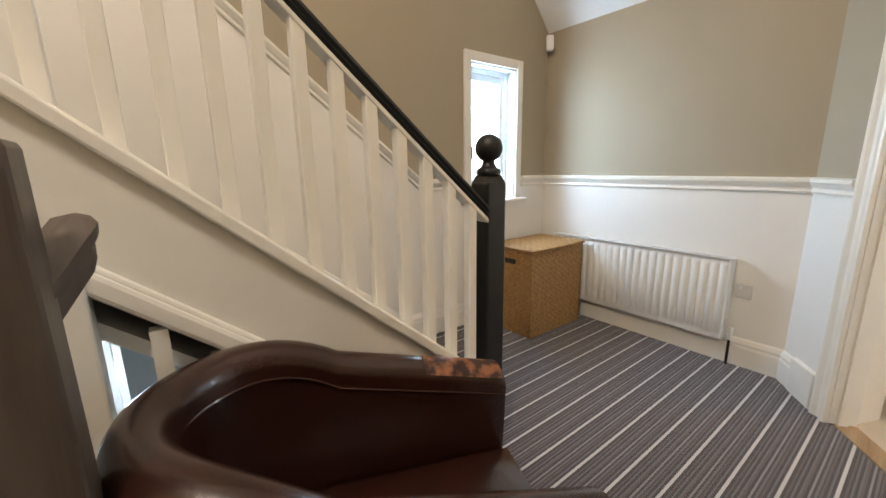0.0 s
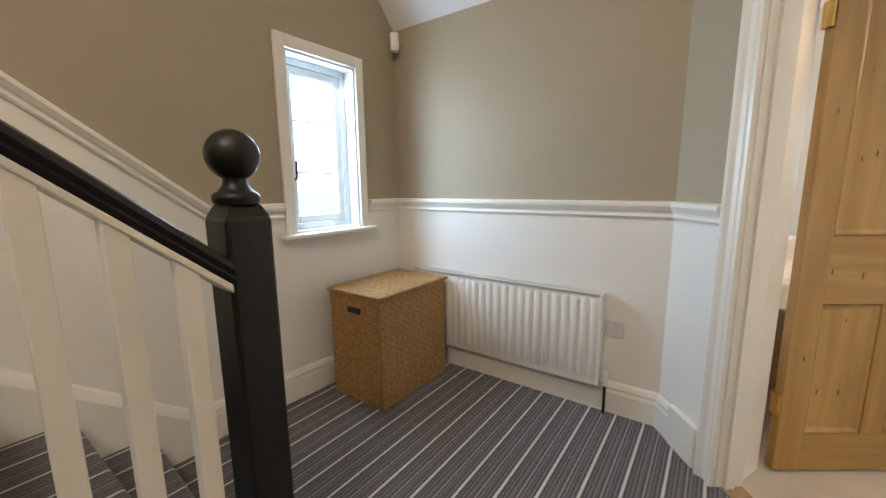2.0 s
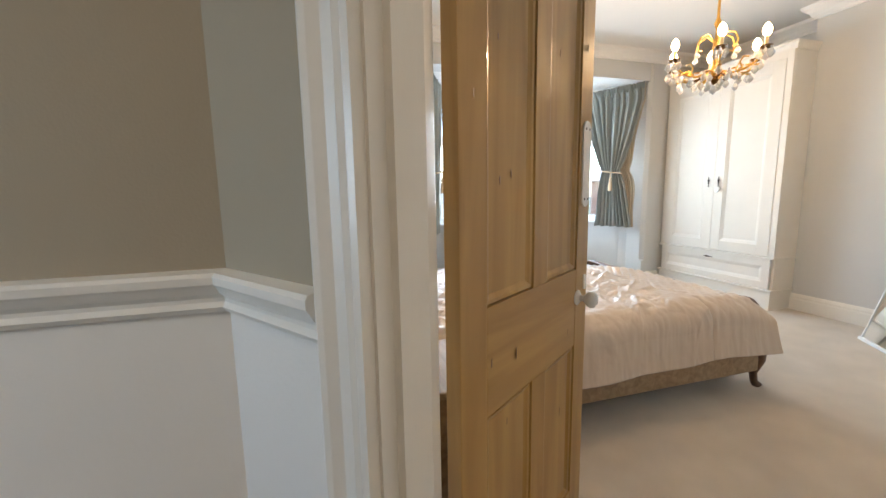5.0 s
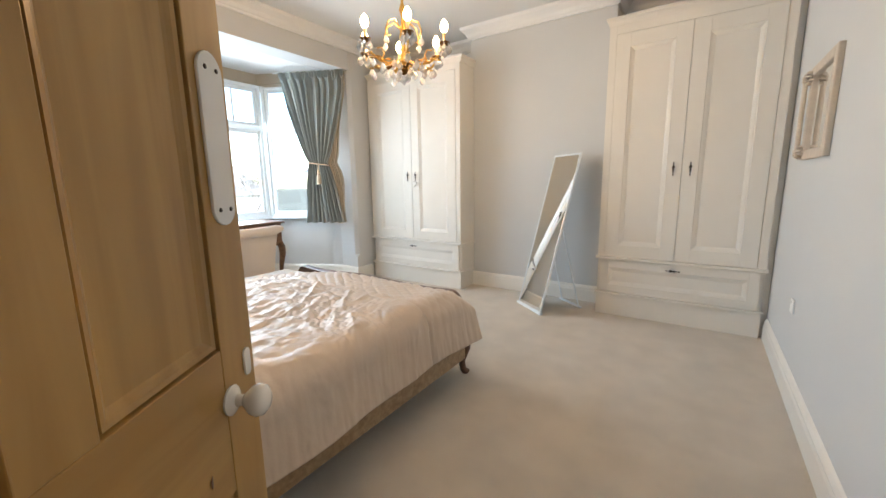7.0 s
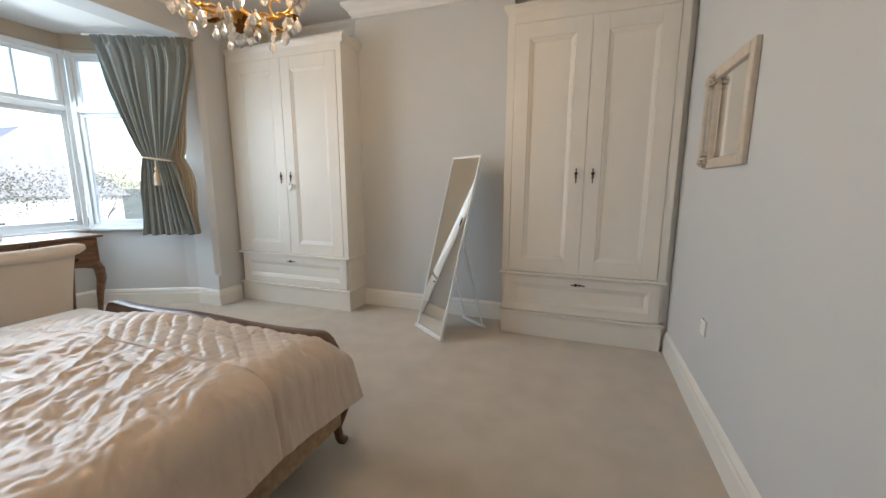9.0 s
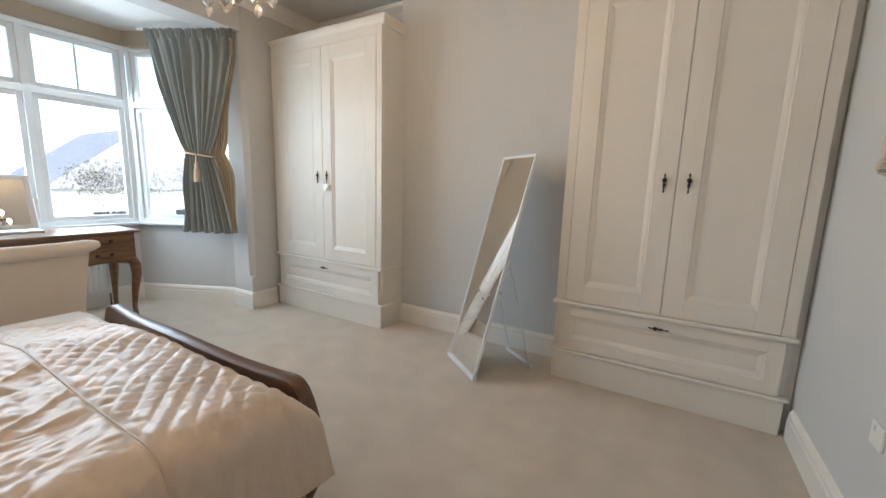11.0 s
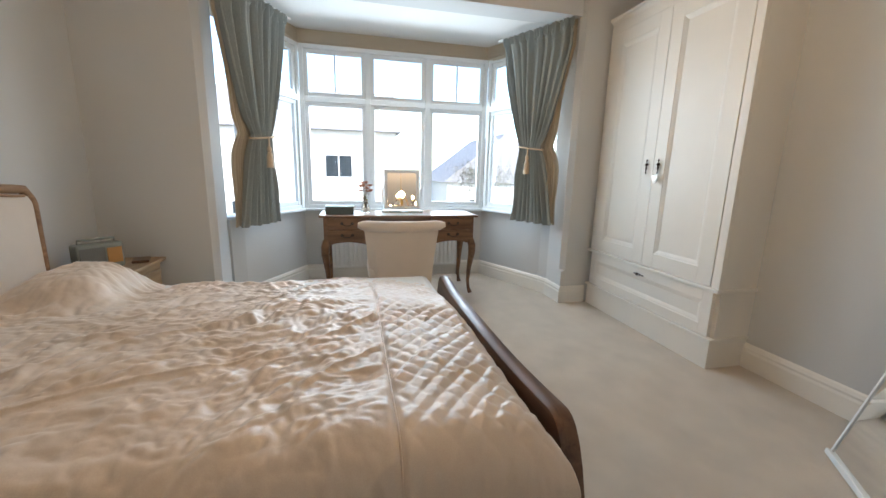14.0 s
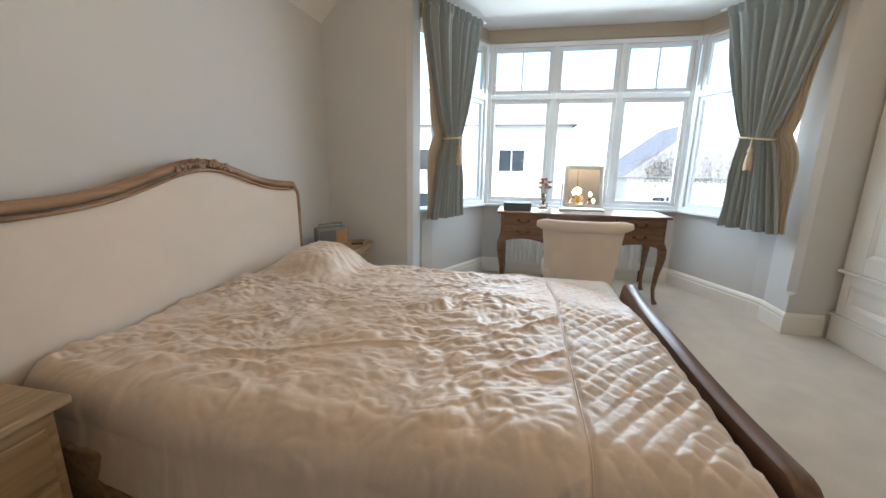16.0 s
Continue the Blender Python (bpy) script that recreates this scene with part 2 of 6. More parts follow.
for nm, z0, z1, mt in (("wall_pier_lower", -0.2, DADO + 0.03, CREAM), ("wall_pier_upper", DADO + 0.03, TOP, TAUPE)):
    bm = bmesh.new()
    prism(bm, PIER, z0, z1)
    structure(nm, bm, mt, "short diagonal wall beside the bedroom door", "wall")
bm = bmesh.new()
prism(bm, [diag(D1, -0.11), (4.505, 0.232), (4.56, 0.24), (4.62, HY), (4.62, 0.358), diag(D1, -0.062)], -0.2, 3.2)
structure("door_casing", bm, GLOSS, "cream gloss casing on the room side of the doorway", "door frame")
bm = bmesh.new()
prism(bm, [diag(D0, -0.11), diag(D0, 0), (3.55, diag(D0, 0)[1] - 0.072), (3.55, -0.9), (WX, -0.9), (WX, -0.19)], -0.2, TOP)
structure("wall_doorway_west", bm, GREY, "pale grey wall beside the doorway", "wall")
bm = bmesh.new()
box(bm, (D0, -0.11, 2.06), (D1, 0, TOP), DIAG)
structure("wall_over_door", bm, TAUPE, "wall over the bedroom doorway", "wall")
# sloping ceiling and the flat one above the stairs
wall_xz("ceiling_slope", [[(4.75, 2.09), (4.75, 2.25), (2.45, 4.78), (2.38, 4.70), (RX, 2.25)]], -1.0, LY, CEIL, "white sloping ceiling")
slab("ceiling_landing", (-0.15, -1.0, TOP), (2.42, LY + 0.2, TOP + 0.12), CEIL, "white landing ceiling", "ceiling")

# bedroom shell
slab("wall_headboard", (4.622, HY, -0.2), (FX + 0.3, HY + 0.15, 3.2), GREY, "pale grey painted bedroom wall")
slab("wall_bedroom_west", (3.59, -4.8, -0.2), (WX, -0.902, 3.2), GREY, "pale blue-grey painted bedroom wall")
slab("wall_alcove", (3.4, -4.8, -0.2), (FX + 0.3, ALCOVE_Y, 3.2), GREY, "pale grey painted alcove wall")
slab("chimney_breast", (5.042, ALCOVE_Y, -0.2), (6.63, BREAST_Y, 3.2), GREY, "pale grey painted chimney breast", "wall")
for nm, y0, y1, cy in (("wall_bay_pier_left", -0.52, HY, -0.52), ("wall_bay_pier_right", ALCOVE_Y, -3.66, -3.66)):
    bm = bmesh.new()
    far, c = (y1 if cy == y0 else y0), 0.045 * (1 if cy == y0 else -1)
    for z0, z1, k in ((-0.2, 0.315, 0.0), (0.345, 3.2, 1.0)):
        prism(bm, [(FX, far), (FX, cy + c * k), (FX + 0.045 * k, cy), (FX + 0.3, cy), (FX + 0.3, far)][::-1 if cy == y0 else 1], z0, z1)
    ring = [bm.verts.new((x, y, z)) for x, y, z in ((FX, far, 0.315), (FX, cy, 0.315), (FX + 0.3, cy, 0.315), (FX + 0.3, far, 0.315), (FX, far, 0.345), (FX, cy + c, 0.345), (FX + 0.045, cy, 0.345), (FX + 0.3, cy, 0.345), (FX + 0.3, far, 0.345))]
    for f in ((0, 1, 5, 4), (1, 5, 6), (1, 2, 7, 6), (0, 3, 8, 4)):
        bm.faces.new([ring[i] for i in f])
    structure(nm, bm, GREY, "pale blue-grey pier with a chamfered corner beside the bay window", "wall")
slab("bay_beam", (FX, -3.66, 2.70), (FX + 0.26, -0.52, 3.2), GREY, "pale grey beam across the bay", "beam")
slab("ceiling_bedroom", (3.4, -4.8, RCEIL), (FX + 0.3, 0.45, RCEIL + 0.12), CEIL, "white bedroom ceiling", "ceiling")
bm = bmesh.new()
a = [bm.verts.new((4.37, y, z)) for y, z in ((HY, 2.49), (-0.26, 3.052), (HY, 3.052))]
b = [bm.verts.new((FX, v.co.y, v.co.z)) for v in a]
bm.faces.new(a)
bm.faces.new(list(reversed(b)))
for i in range(3):
    bm.faces.new((a[i], b[i], b[(i + 1) % 3], a[(i + 1) % 3]))
structure("ceiling_slope_bedroom", bm, CEIL, "white sloping strip of ceiling over the headboard", "ceiling")
BAY = [(8.36, -0.54), (8.48, -0.62), (9.34, -1.06), (9.34, -3.21), (8.48, -3.62), (8.36, -3.66)]
bm = bmesh.new()
prism(bm, [(8.32, -0.3), (8.32, -3.9), (9.9, -3.4), (9.9, -0.8)][::-1][::-1], BAYCEIL, BAYCEIL + 0.15)
structure("ceiling_bay", bm, CEIL, "white ceiling of the bay", "ceiling")


BAYOUT = [(8.36, -0.22), (8.60, -0.34), (9.60, -0.86), (9.60, -3.42), (8.60, -3.90), (8.36, -3.98)]
for nm, z0, z1 in (("wall_bay_apron", -0.2, SILL - 0.02), ("wall_bay_head", HEAD, BAYCEIL)):
    for i in range(5):
        bm = bmesh.new()
        prism(bm, [BAY[i], BAYOUT[i], BAYOUT[i + 1], BAY[i + 1]][::-1], z0, z1)
        structure(nm, bm, GREY if z0 < 0 else BEIGE, "pale blue-grey bay wall under the windows" if z0 < 0 else "beige band over the bay windows", "wall")

# floors
def stripes():
    """Narrow woven stripes running along x, unevenly spaced."""
    m = material("striped_carpet", (0.1, 0.09, 0.1), 0.95, bump=0.8, bump_scale=500, sheen=0.2)
    n, l = m.node_tree.nodes, m.node_tree.links
    b = n["Principled BSDF"]
    co = n.new("ShaderNodeTexCoord")
    se = n.new("ShaderNodeSeparateXYZ")
    l.new(co.outputs["Object"], se.inputs[0])
    mu = n.new("ShaderNodeMath")
    mu.operation, mu.inputs[1].default_value = "MULTIPLY", 1 / 0.135
    l.new(se.outputs[1], mu.inputs[0])
    fr = n.new("ShaderNodeMath")
    fr.operation = "FRACT"
    l.new(mu.outputs[0], fr.inputs[0])
    r = n.new("ShaderNodeValToRGB")
    r.color_ramp.interpolation = "CONSTANT"
    dark, mid, mauve, pale = (0.056, 0.050, 0.054, 1), (0.155, 0.142, 0.15, 1), (0.125, 0.095, 0.095, 1), (0.60, 0.575, 0.57, 1)
    bands = [(0, pale), (0.085, dark), (0.16, mid), (0.21, dark), (0.27, mauve), (0.33, dark), (0.36, mid), (0.42, dark), (0.48, (0.27, 0.25, 0.26, 1)), (0.53, dark), (0.60, mauve),
             (0.66, mid), (0.70, dark), (0.77, mid), (0.82, dark), (0.87, mauve), (0.92, dark)]
    e = r.color_ramp.elements
    e[0].position, e[0].color = bands[0]
    e[1].position, e[1].color = bands[1]
    for p, c in bands[2:]:
        x = e.new(p)
        x.color = c
    l.new(fr.outputs[0], r.inputs[0])
    g = n.new("ShaderNodeTexNoise")
    g.inputs["Scale"].default_value = 350
    l.new(co.outputs["Object"], g.inputs["Vector"])
    mx = n.new("ShaderNodeMix")
    mx.data_type, mx.blend_type = "RGBA", "OVERLAY"
    mx.inputs[0].default_value = 0.45
    l.new(r.outputs[0], mx.inputs[6])
    l.new(g.outputs[0], mx.inputs[7])
    l.new(mx.outputs[2], b.inputs["Base Color"])
    return m


STRIPE = stripes()
bm = B(((0.0, -1.0, -0.2), (2.30, 1.235, 0)), ((2.30, -1.0, -0.2), (2.93, LY, 0)))
prism(bm, [(2.93, -1.0), (3.6, -1.0), diag(D0, -0.02), diag(D1, -0.02), (RX, 0.628), (RX, LY), (2.93, LY)], -0.2, 0.0)
structure("floor_landing", bm, STRIPE, "dark grey carpet with narrow white stripes", "carpet")
bm = bmesh.new()
prism(bm, [diag(D0, -0.11), diag(D1, -0.11), diag(D1, -0.022), diag(D0, -0.022)], -0.2, 0.003)
structure("threshold", bm, OAK, "wooden threshold strip in the doorway", "threshold")
bm = bmesh.new()
prism(bm, [(WX, ALCOVE_Y), (FX, ALCOVE_Y), (FX, -3.66), (8.36, -3.66), (8.48, -3.62), (9.34, -3.21), (9.34, -1.06), (8.48, -0.62), (8.36, -0.52), (FX, -0.52), (FX, HY), diag(D1, -0.11), diag(D0, -0.11), (WX, -0.19)], -0.2, 0.0)
structure("floor_bedroom", bm, CARPET, "plain beige carpet", "carpet")
slab("floor_hall_below", (0.0, 1.0, -2.8), (4.75, LY, -2.7), CARPET, "carpeted hall floor below", "floor")
wall_xz("wall_hall_back", [
    [(0.0, -2.7), (OX0, -2.7), (OX0, 1.354), (0.0, 2.30)],
    [(OX0, -2.7), (OX1, -2.7), (OX1, OZ0), (OX0, OZ0)],
    [(OX0, OZ1), (OX1, OZ1), (OX1, 0.984), (OX0, 1.354)],
    [(OX1, -2.7), (2.6, -2.7), (2.6, 0.25), (OX1, 0.984)],
], LY - 0.012, LY - 0.002, BLUEWALL, "blue-grey wall of the hall below")
slab("wall_hall_below", (0.0, 0.9, -2.7), (4.75, 1.0, -0.2), BLUEWALL, "blue-grey wall of the hall below")

# ---- trim ----
SKIRT = [(0, 0), (0.022, 0), (0.022, 0.115), (0.017, 0.13), (0.019, 0.145), (0.010, 0.165), (0, 0.175)]
DADOP = [(0, -0.006), (0.010, -0.006), (0.016, 0.004), (0.010, 0.014), (0.010, 0.022), (0.020, 0.032), (0.028, 0.046), (0.033, 0.052), (0.033, 0.066), (0.028, 0.073), (0, 0.077)]
COVE = [(0, 0), (0.02, 0), (0.025, 0.02), (0.035, 0.03), (0.05, 0.06), (0.085, 0.09), (0.095, 0.10), (0.10, 0.13), (0, 0.13)]


def moulding(name, profile, pts, mat, label, category="trim"):
    bm = bmesh.new()
    sweep(bm, profile, pts)
    return structure(name, bm, mat, label, category, smooth=False)


fp = diag(0.012, 0)
moulding("baseboard", SKIRT, [(4.08, LY, 0), (RX, LY, 0), (RX, 0.628, 0), (*fp, 0)], GLOSS, "cream gloss skirting board", "skirting board")
moulding("dado_rail", DADOP, [(SX, LY, DADO), (3.69, LY, DADO)], GLOSS, "cream gloss dado rail", "dado rail")
moulding("dado_rail", DADOP, [(4.31, LY, DADO), (RX, LY, DADO), (RX, 0.628, DADO), (*fp, DADO)], GLOSS, "cream gloss dado rail", "dado rail")
moulding("dado_rail", DADOP, [(1.2, LY, dado_z(1.2) - 0.03), (SX, LY, DADO)], GLOSS, "sloping cream gloss dado rail beside the stairs", "dado rail")
moulding("baseboard", SKIRT, [(3.17, LY, 0.03), (4.08, LY, 0)], GLOSS, "cream gloss skirting board", "skirting board")
moulding("baseboard", [(0, -0.2), (0.022, -0.2), (0.022, 0.12), (0.017, 0.14), (0.010, 0.165), (0, 0.175)], [(1.2, LY, 1.60), (3.17, LY, 0.03)], GLOSS, "cream gloss skirting board along the stairs", "skirting board")
PW = [(WX, -0.95, 0), (WX, -3.95, 0)]
moulding("baseboard", SKIRT, PW[::-1], GLOSS, "cream skirting board in the bedroom", "skirting board")
moulding("baseboard", SKIRT, [(6.60, BREAST_Y, 0), (5.055, BREAST_Y, 0)], GLOSS, "cream skirting board in the bedroom", "skirting board")
moulding("baseboard", SKIRT, [(FX, HY, 0), (FX, -0.52, 0), (8.36, -0.54, 0), (8.48, -0.62, 0), (9.34, -1.06, 0), (9.34, -3.21, 0), (8.48, -3.62, 0), (8.36, -3.66, 0), (FX, -3.66, 0), (FX, -3.93, 0)], GLOSS, "cream skirting board round the bay", "skirting board")
moulding("baseboard", SKIRT, [(4.62, HY, 0), (FX, HY, 0)], GLOSS, "cream skirting board in the bedroom", "skirting board")
CZ = RCEIL - 0.13
moulding("coving", COVE, [(FX, -0.15, CZ), (FX, ALCOVE_Y, CZ), (6.63, ALCOVE_Y, CZ), (6.63, BREAST_Y, CZ), (5.042, BREAST_Y, CZ), (5.042, ALCOVE_Y, CZ), (WX, ALCOVE_Y, CZ), (WX, -0.6, CZ)], CEIL, "moulded plaster coving", "coving")

# door lining and architraves
lining = thing("door_lining", "cream gloss door lining with stops", "door frame", pose(0, 0, 0), kind="structure")
for nm, lo, hi in (("jamb", (D1 - 0.018, -0.11, 0.004), (D1, 0.0, 2.06)), ("jamb", (D0, -0.11, 0.004), (D0 + 0.018, 0.0, 2.06)), ("head", (D0 + 0.018, -0.11, 2.042), (D1 - 0.018, 0.0, 2.06)),
                   ("stop", (D1 - 0.032, -0.068, 0.004), (D1 - 0.018, -0.03, 2.042)), ("stop", (D0 + 0.018, -0.068, 0.004), (D0 + 0.032, -0.03, 2.042))):
    bm = bmesh.new()
    box(bm, lo, hi, DIAG)
    part(nm, bm, GLOSS, lining)
ARCH = [(0, 0), (0, 0.020), (0.012, 0.022), (0.020, 0.017), (0.030, 0.022), (0.040, 0.016), (0.060, 0.018), (0.075, 0.030), (0.085, 0.034), (0.095, 0.030), (0.095, 0)]


def architrave(name, m, label):
    """Moulded boards round the doorway, on the landing side."""
    bm = bmesh.new()
    for side in (0, 1):
        vs = []
        for z in (0.0, 2.15):
            ring = []
            for u, w in ARCH:
                s = D1 - 0.012 + 0.88 * u if side == 0 else D0 + 0.012 - 0.88 * u
                ring.append(bm.verts.new(m @ Vector((s, w, z))))
            vs.append(ring)
        k = len(ARCH)
        for j in range(k):
            bm.faces.new((vs[0][j], vs[0][(j + 1) % k], vs[1][(j + 1) % k], vs[1][j]))
        bm.faces.new(vs[0])
        bm.faces.new(vs[1])
    box(bm, (D0 - 0.085, 0, 2.05), (D1 + 0.085, 0.03, 2.145), m)
    return structure(name, bm, GLOSS, label, "architrave")


architrave("architrave", DIAG, "moulded cream gloss architrave round the doorway")
bm = bmesh.new()
box(bm, (0.012, 0.0, 0.0), (0.20, 0.03, 0.19), DIAG)
structure("plinth_block", bm, GLOSS, "cream gloss skirting on the short wall", "skirting board", bevel=0.006)


# ---- bedroom door ----
def panel_door(name, m, w, h, label):
    """Four-panel pine door; local x from the hinge, y through the thickness, both faces moulded."""
    door = thing(name, label, "door", m, kind="structure")
    t, st, mu = 0.040, 0.105, 0.088
    rails = [(0.0, 0.165), (0.73, 1.0), (h - 0.11, h)]
    part("stile", B(((0, 0, 0), (st, t, h))), PINE, door, bevel=0.002)
    part("stile", B(((w - st, 0, 0), (w, t, h))), PINE, door, bevel=0.002)
    for z0, z1 in rails:
        part("rail", B(((st, 0.0005, z0), (w - st, t - 0.0005, z1))), PINE_X, door, bevel=0.002)
    c = w / 2
    for z0, z1 in ((rails[0][1], rails[1][0]), (rails[1][1], rails[2][0])):
        part("muntin", B(((c - mu / 2, 0.0008, z0), (c + mu / 2, t - 0.0008, z1))), PINE, door, bevel=0.002)
        for x0, x1 in ((st, c - mu / 2), (c + mu / 2, w - st)):
            p = part("panel", B(((x0 - 0.004, 0.014, z0 - 0.004), (x1 + 0.004, t - 0.014, z1 + 0.004))), PINE, door)
            for y0, y1 in ((0.003, 0.0145), (t - 0.003, t - 0.0145)):
                bm = bmesh.new()
                loops = []
                for ins, dep in ((0.0, 0.0), (0.0008, 0.75), (0.004, 0.75), (0.006, 0.10), (0.014, 0.28), (0.020, 0.70), (0.026, 1.0)):
                    y = y0 + (y1 - y0) * dep
                    loops.append([bm.verts.new(c) for c in ((x0 + ins, y, z0 + ins), (x1 - ins, y, z0 + ins), (x1 - ins, y, z1 - ins), (x0 + ins, y, z1 - ins))])
                for la, lb in zip(loops, loops[1:]):
                    for k in range(4):
                        bm.faces.new((la[k], la[(k + 1) % 4], lb[(k + 1) % 4], lb[k]))
                part("bead", bm, PINE, p)
    return door


LEAF_W, LEAF_H = 0.768, 2.025
DOORM = pose(4.513, 0.183, 0.012, 0, 0, -55.3)
door = panel_door("door_1", DOORM, LEAF_W, LEAF_H, "waxed pine four-panel door standing open into the bedroom")

for kx, kz, kr, ky in ((0.182, 1.29, 0.009, 0.014), (0.235, 1.308, 0.009, 0.014), (0.245, 0.845, 0.012, 0.0005), (0.125, 0.862, 0.010, 0.0005), (0.222, 0.660, 0.007, 0.014),
                       (0.150, 0.350, 0.010, 0.014), (0.238, 0.348, 0.010, 0.014), (0.50, 0.095, 0.012, 0.0005), (0.172, 1.605, 0.006, 0.014), (0.58, 0.52, 0.011, 0.014),
                       (0.52, 1.66, 0.009, 0.014), (0.065, 0.50, 0.010, 0.0), (0.71, 1.72, 0.009, 0.0), (0.055, 1.46, 0.008, 0.0), (0.60, 0.80, 0.009, 0.0005)):
    bm = bmesh.new()
    lathe(bm, [(kr, 0.0), (kr * 0.97, 0.0006), (kr * 0.4, 0.0008)], pose(kx, ky, kz, 90, 0, 20) @ Matrix.Diagonal((1.0, 1.25, 1, 1)), 12)
    part("knot", bm, KNOT, door, "dark brown knot", smooth=True)

# ---- wardrobes ----
def wardrobe(name, x0, x1, label, group):
    w = x1 - x0
    ob = thing(name, label, "wardrobe", pose(x0, ALCOVE_Y + 0.005, 0), group)
    d = -3.95 - ALCOVE_Y - 0.005     # front face
    H = 2.62
    part("body", B(((0, 0, 0.20), (w, d - 0.03, H))), WARDROBE, ob, bevel=0.003)
    part("plinth", B(((0.0, 0.002, 0), (w, d + 0.0, 0.20))), WARDROBE, ob, bevel=0.003)
    part("lower_moulding", B(((-0.015, 0.01, 0.20), (w + 0.015, d + 0.018, 0.222))), WARDROBE, ob, bevel=0.006)
    part("upper_moulding", B(((-0.015, 0.01, 0.545), (w + 0.015, d + 0.02, 0.57))), WARDROBE, ob, bevel=0.006)
    bm = bmesh.new()
    sweep(bm, [(0, 0), (0.008, 0), (0.011, 0.018), (0.022, 0.045), (0.032, 0.055), (0.032, 0.075), (0, 0.075)], [(0, 0.01, H), (0, d - 0.028, H), (w, d - 0.028, H), (w, 0.01, H)][::-1])
    part("cornice", bm, WARDROBE, ob)
    part("top", B(((0, 0.01, H), (w, d - 0.03, H + 0.07))), WARDROBE, ob)
    part("frame_side", B(((0, d - 0.03, 0.57), (0.06, d - 0.004, H))), WARDROBE, ob, bevel=0.002)
    part("frame_side", B(((w - 0.06, d - 0.03, 0.57), (w, d - 0.004, H))), WARDROBE, ob, bevel=0.002)
    part("frieze", B(((0.06, d - 0.03, H - 0.07), (w - 0.06, d - 0.004, H))), WARDROBE, ob, bevel=0.002)

    def panelled(nm, a, b, z0, z1, f=0.115):
        t = part(nm, B(((a, d - 0.03, z0), (a + f, d, z1)), ((b - f, d - 0.03, z0), (b, d, z1)), ((a + f, d - 0.03, z0), (b - f, d, z0 + f)), ((a + f, d - 0.03, z1 - f), (b - f, d, z1))), WARDROBE, ob, bevel=0.002)
        part("panel", B(((a + f, d - 0.026, z0 + f), (b - f, d - 0.014, z1 - f))), WARDROBE, t)
        bm = bmesh.new()
        loops = []
        for ins, dep in ((0.0, 0.0), (0.003, 0.0035), (0.012, 0.005), (0.024, 0.0095), (0.034, 0.0138)):
            loops.append([bm.verts.new(c) for c in ((a + f + ins, d - dep, z0 + f + ins), (b - f - ins, d - dep, z0 + f + ins), (b - f - ins, d - dep, z1 - f - ins), (a + f + ins, d - dep, z1 - f - ins))])
        for la, lb in zip(loops, loops[1:]):
            for k in range(4):
                bm.faces.new((la[k], la[(k + 1) % 4], lb[(k + 1) % 4], lb[k]))
        part("bead", bm, WARDROBE, t)
        return t

    if x0 < 4:
        part("filler", B(((WX - x0 + 0.002, d - 0.10, 0.0), (-0.002, d - 0.06, H + 0.07))), WARDROBE, ob)
    c = w / 2
    d1 = panelled("door", 0.062, c - 0.002, 0.574, H - 0.073)
    d2 = panelled("door", c + 0.002, w - 0.062, 0.574, H - 0.073)
    dr = panelled("drawer", 0.03, w - 0.03, 0.226, 0.541, 0.075)

    def drop(x, z, parent, flat=False):
        bm = bmesh.new()
        m = pose(x, d, z, 0, 90 if flat else 0, 0)
        prof = [(0.002, -0.058), (0.006, -0.048), (0.003, -0.038), (0.004, -0.028), (0.009, -0.010), (0.004, 0.002), (0.013, 0.012), (0.013, 0.022), (0.004, 0.030), (0.003, 0.036), (0.006, 0.047), (0.002, 0.058)]
        lathe(bm, prof, m @ pose(0, 0.012, 0), 10)
        tube(bm, [m @ Vector((0, 0, 0.018)), m @ Vector((0, 0.016, 0.018))], 0.007)
        part("handle", bm, IRON, parent, "dark bronze drop handle", smooth=True)

    drop(c - 0.062, 1.375, d1)
    drop(c + 0.062, 1.375, d2)
    drop(c, 0.487, dr, True)
    return ob


wf = wardrobe("wardrobe", 6.60, 8.03, "tall off-white painted two-door wardrobe beside the bay window", "alcove wardrobes")
wn2 = wardrobe("wardrobe", 3.765, 5.035, "tall off-white painted two-door wardrobe beside the chimney breast", "alcove wardrobes")

# ---- door furniture ----
def oval_plate(bm, x, z, w, h, y0, y1):
    pts = []
    r = w / 2
    for i in range(20):
        a = 2 * math.pi * i / 20
        pts.append((x + r * math.cos(a), z + (h / 2 - r) * (1 if math.sin(a) >= 0 else -1) + r * math.sin(a)))
    a = [bm.verts.new((px, y0, pz)) for px, pz in pts]
    b = [bm.verts.new((px, y1, pz)) for px, pz in pts]
    bm.faces.new(a)
    bm.faces.new(list(reversed(b)))
    for i in range(20):
        bm.faces.new((a[i], b[i], b[(i + 1) % 20], a[(i + 1) % 20]))


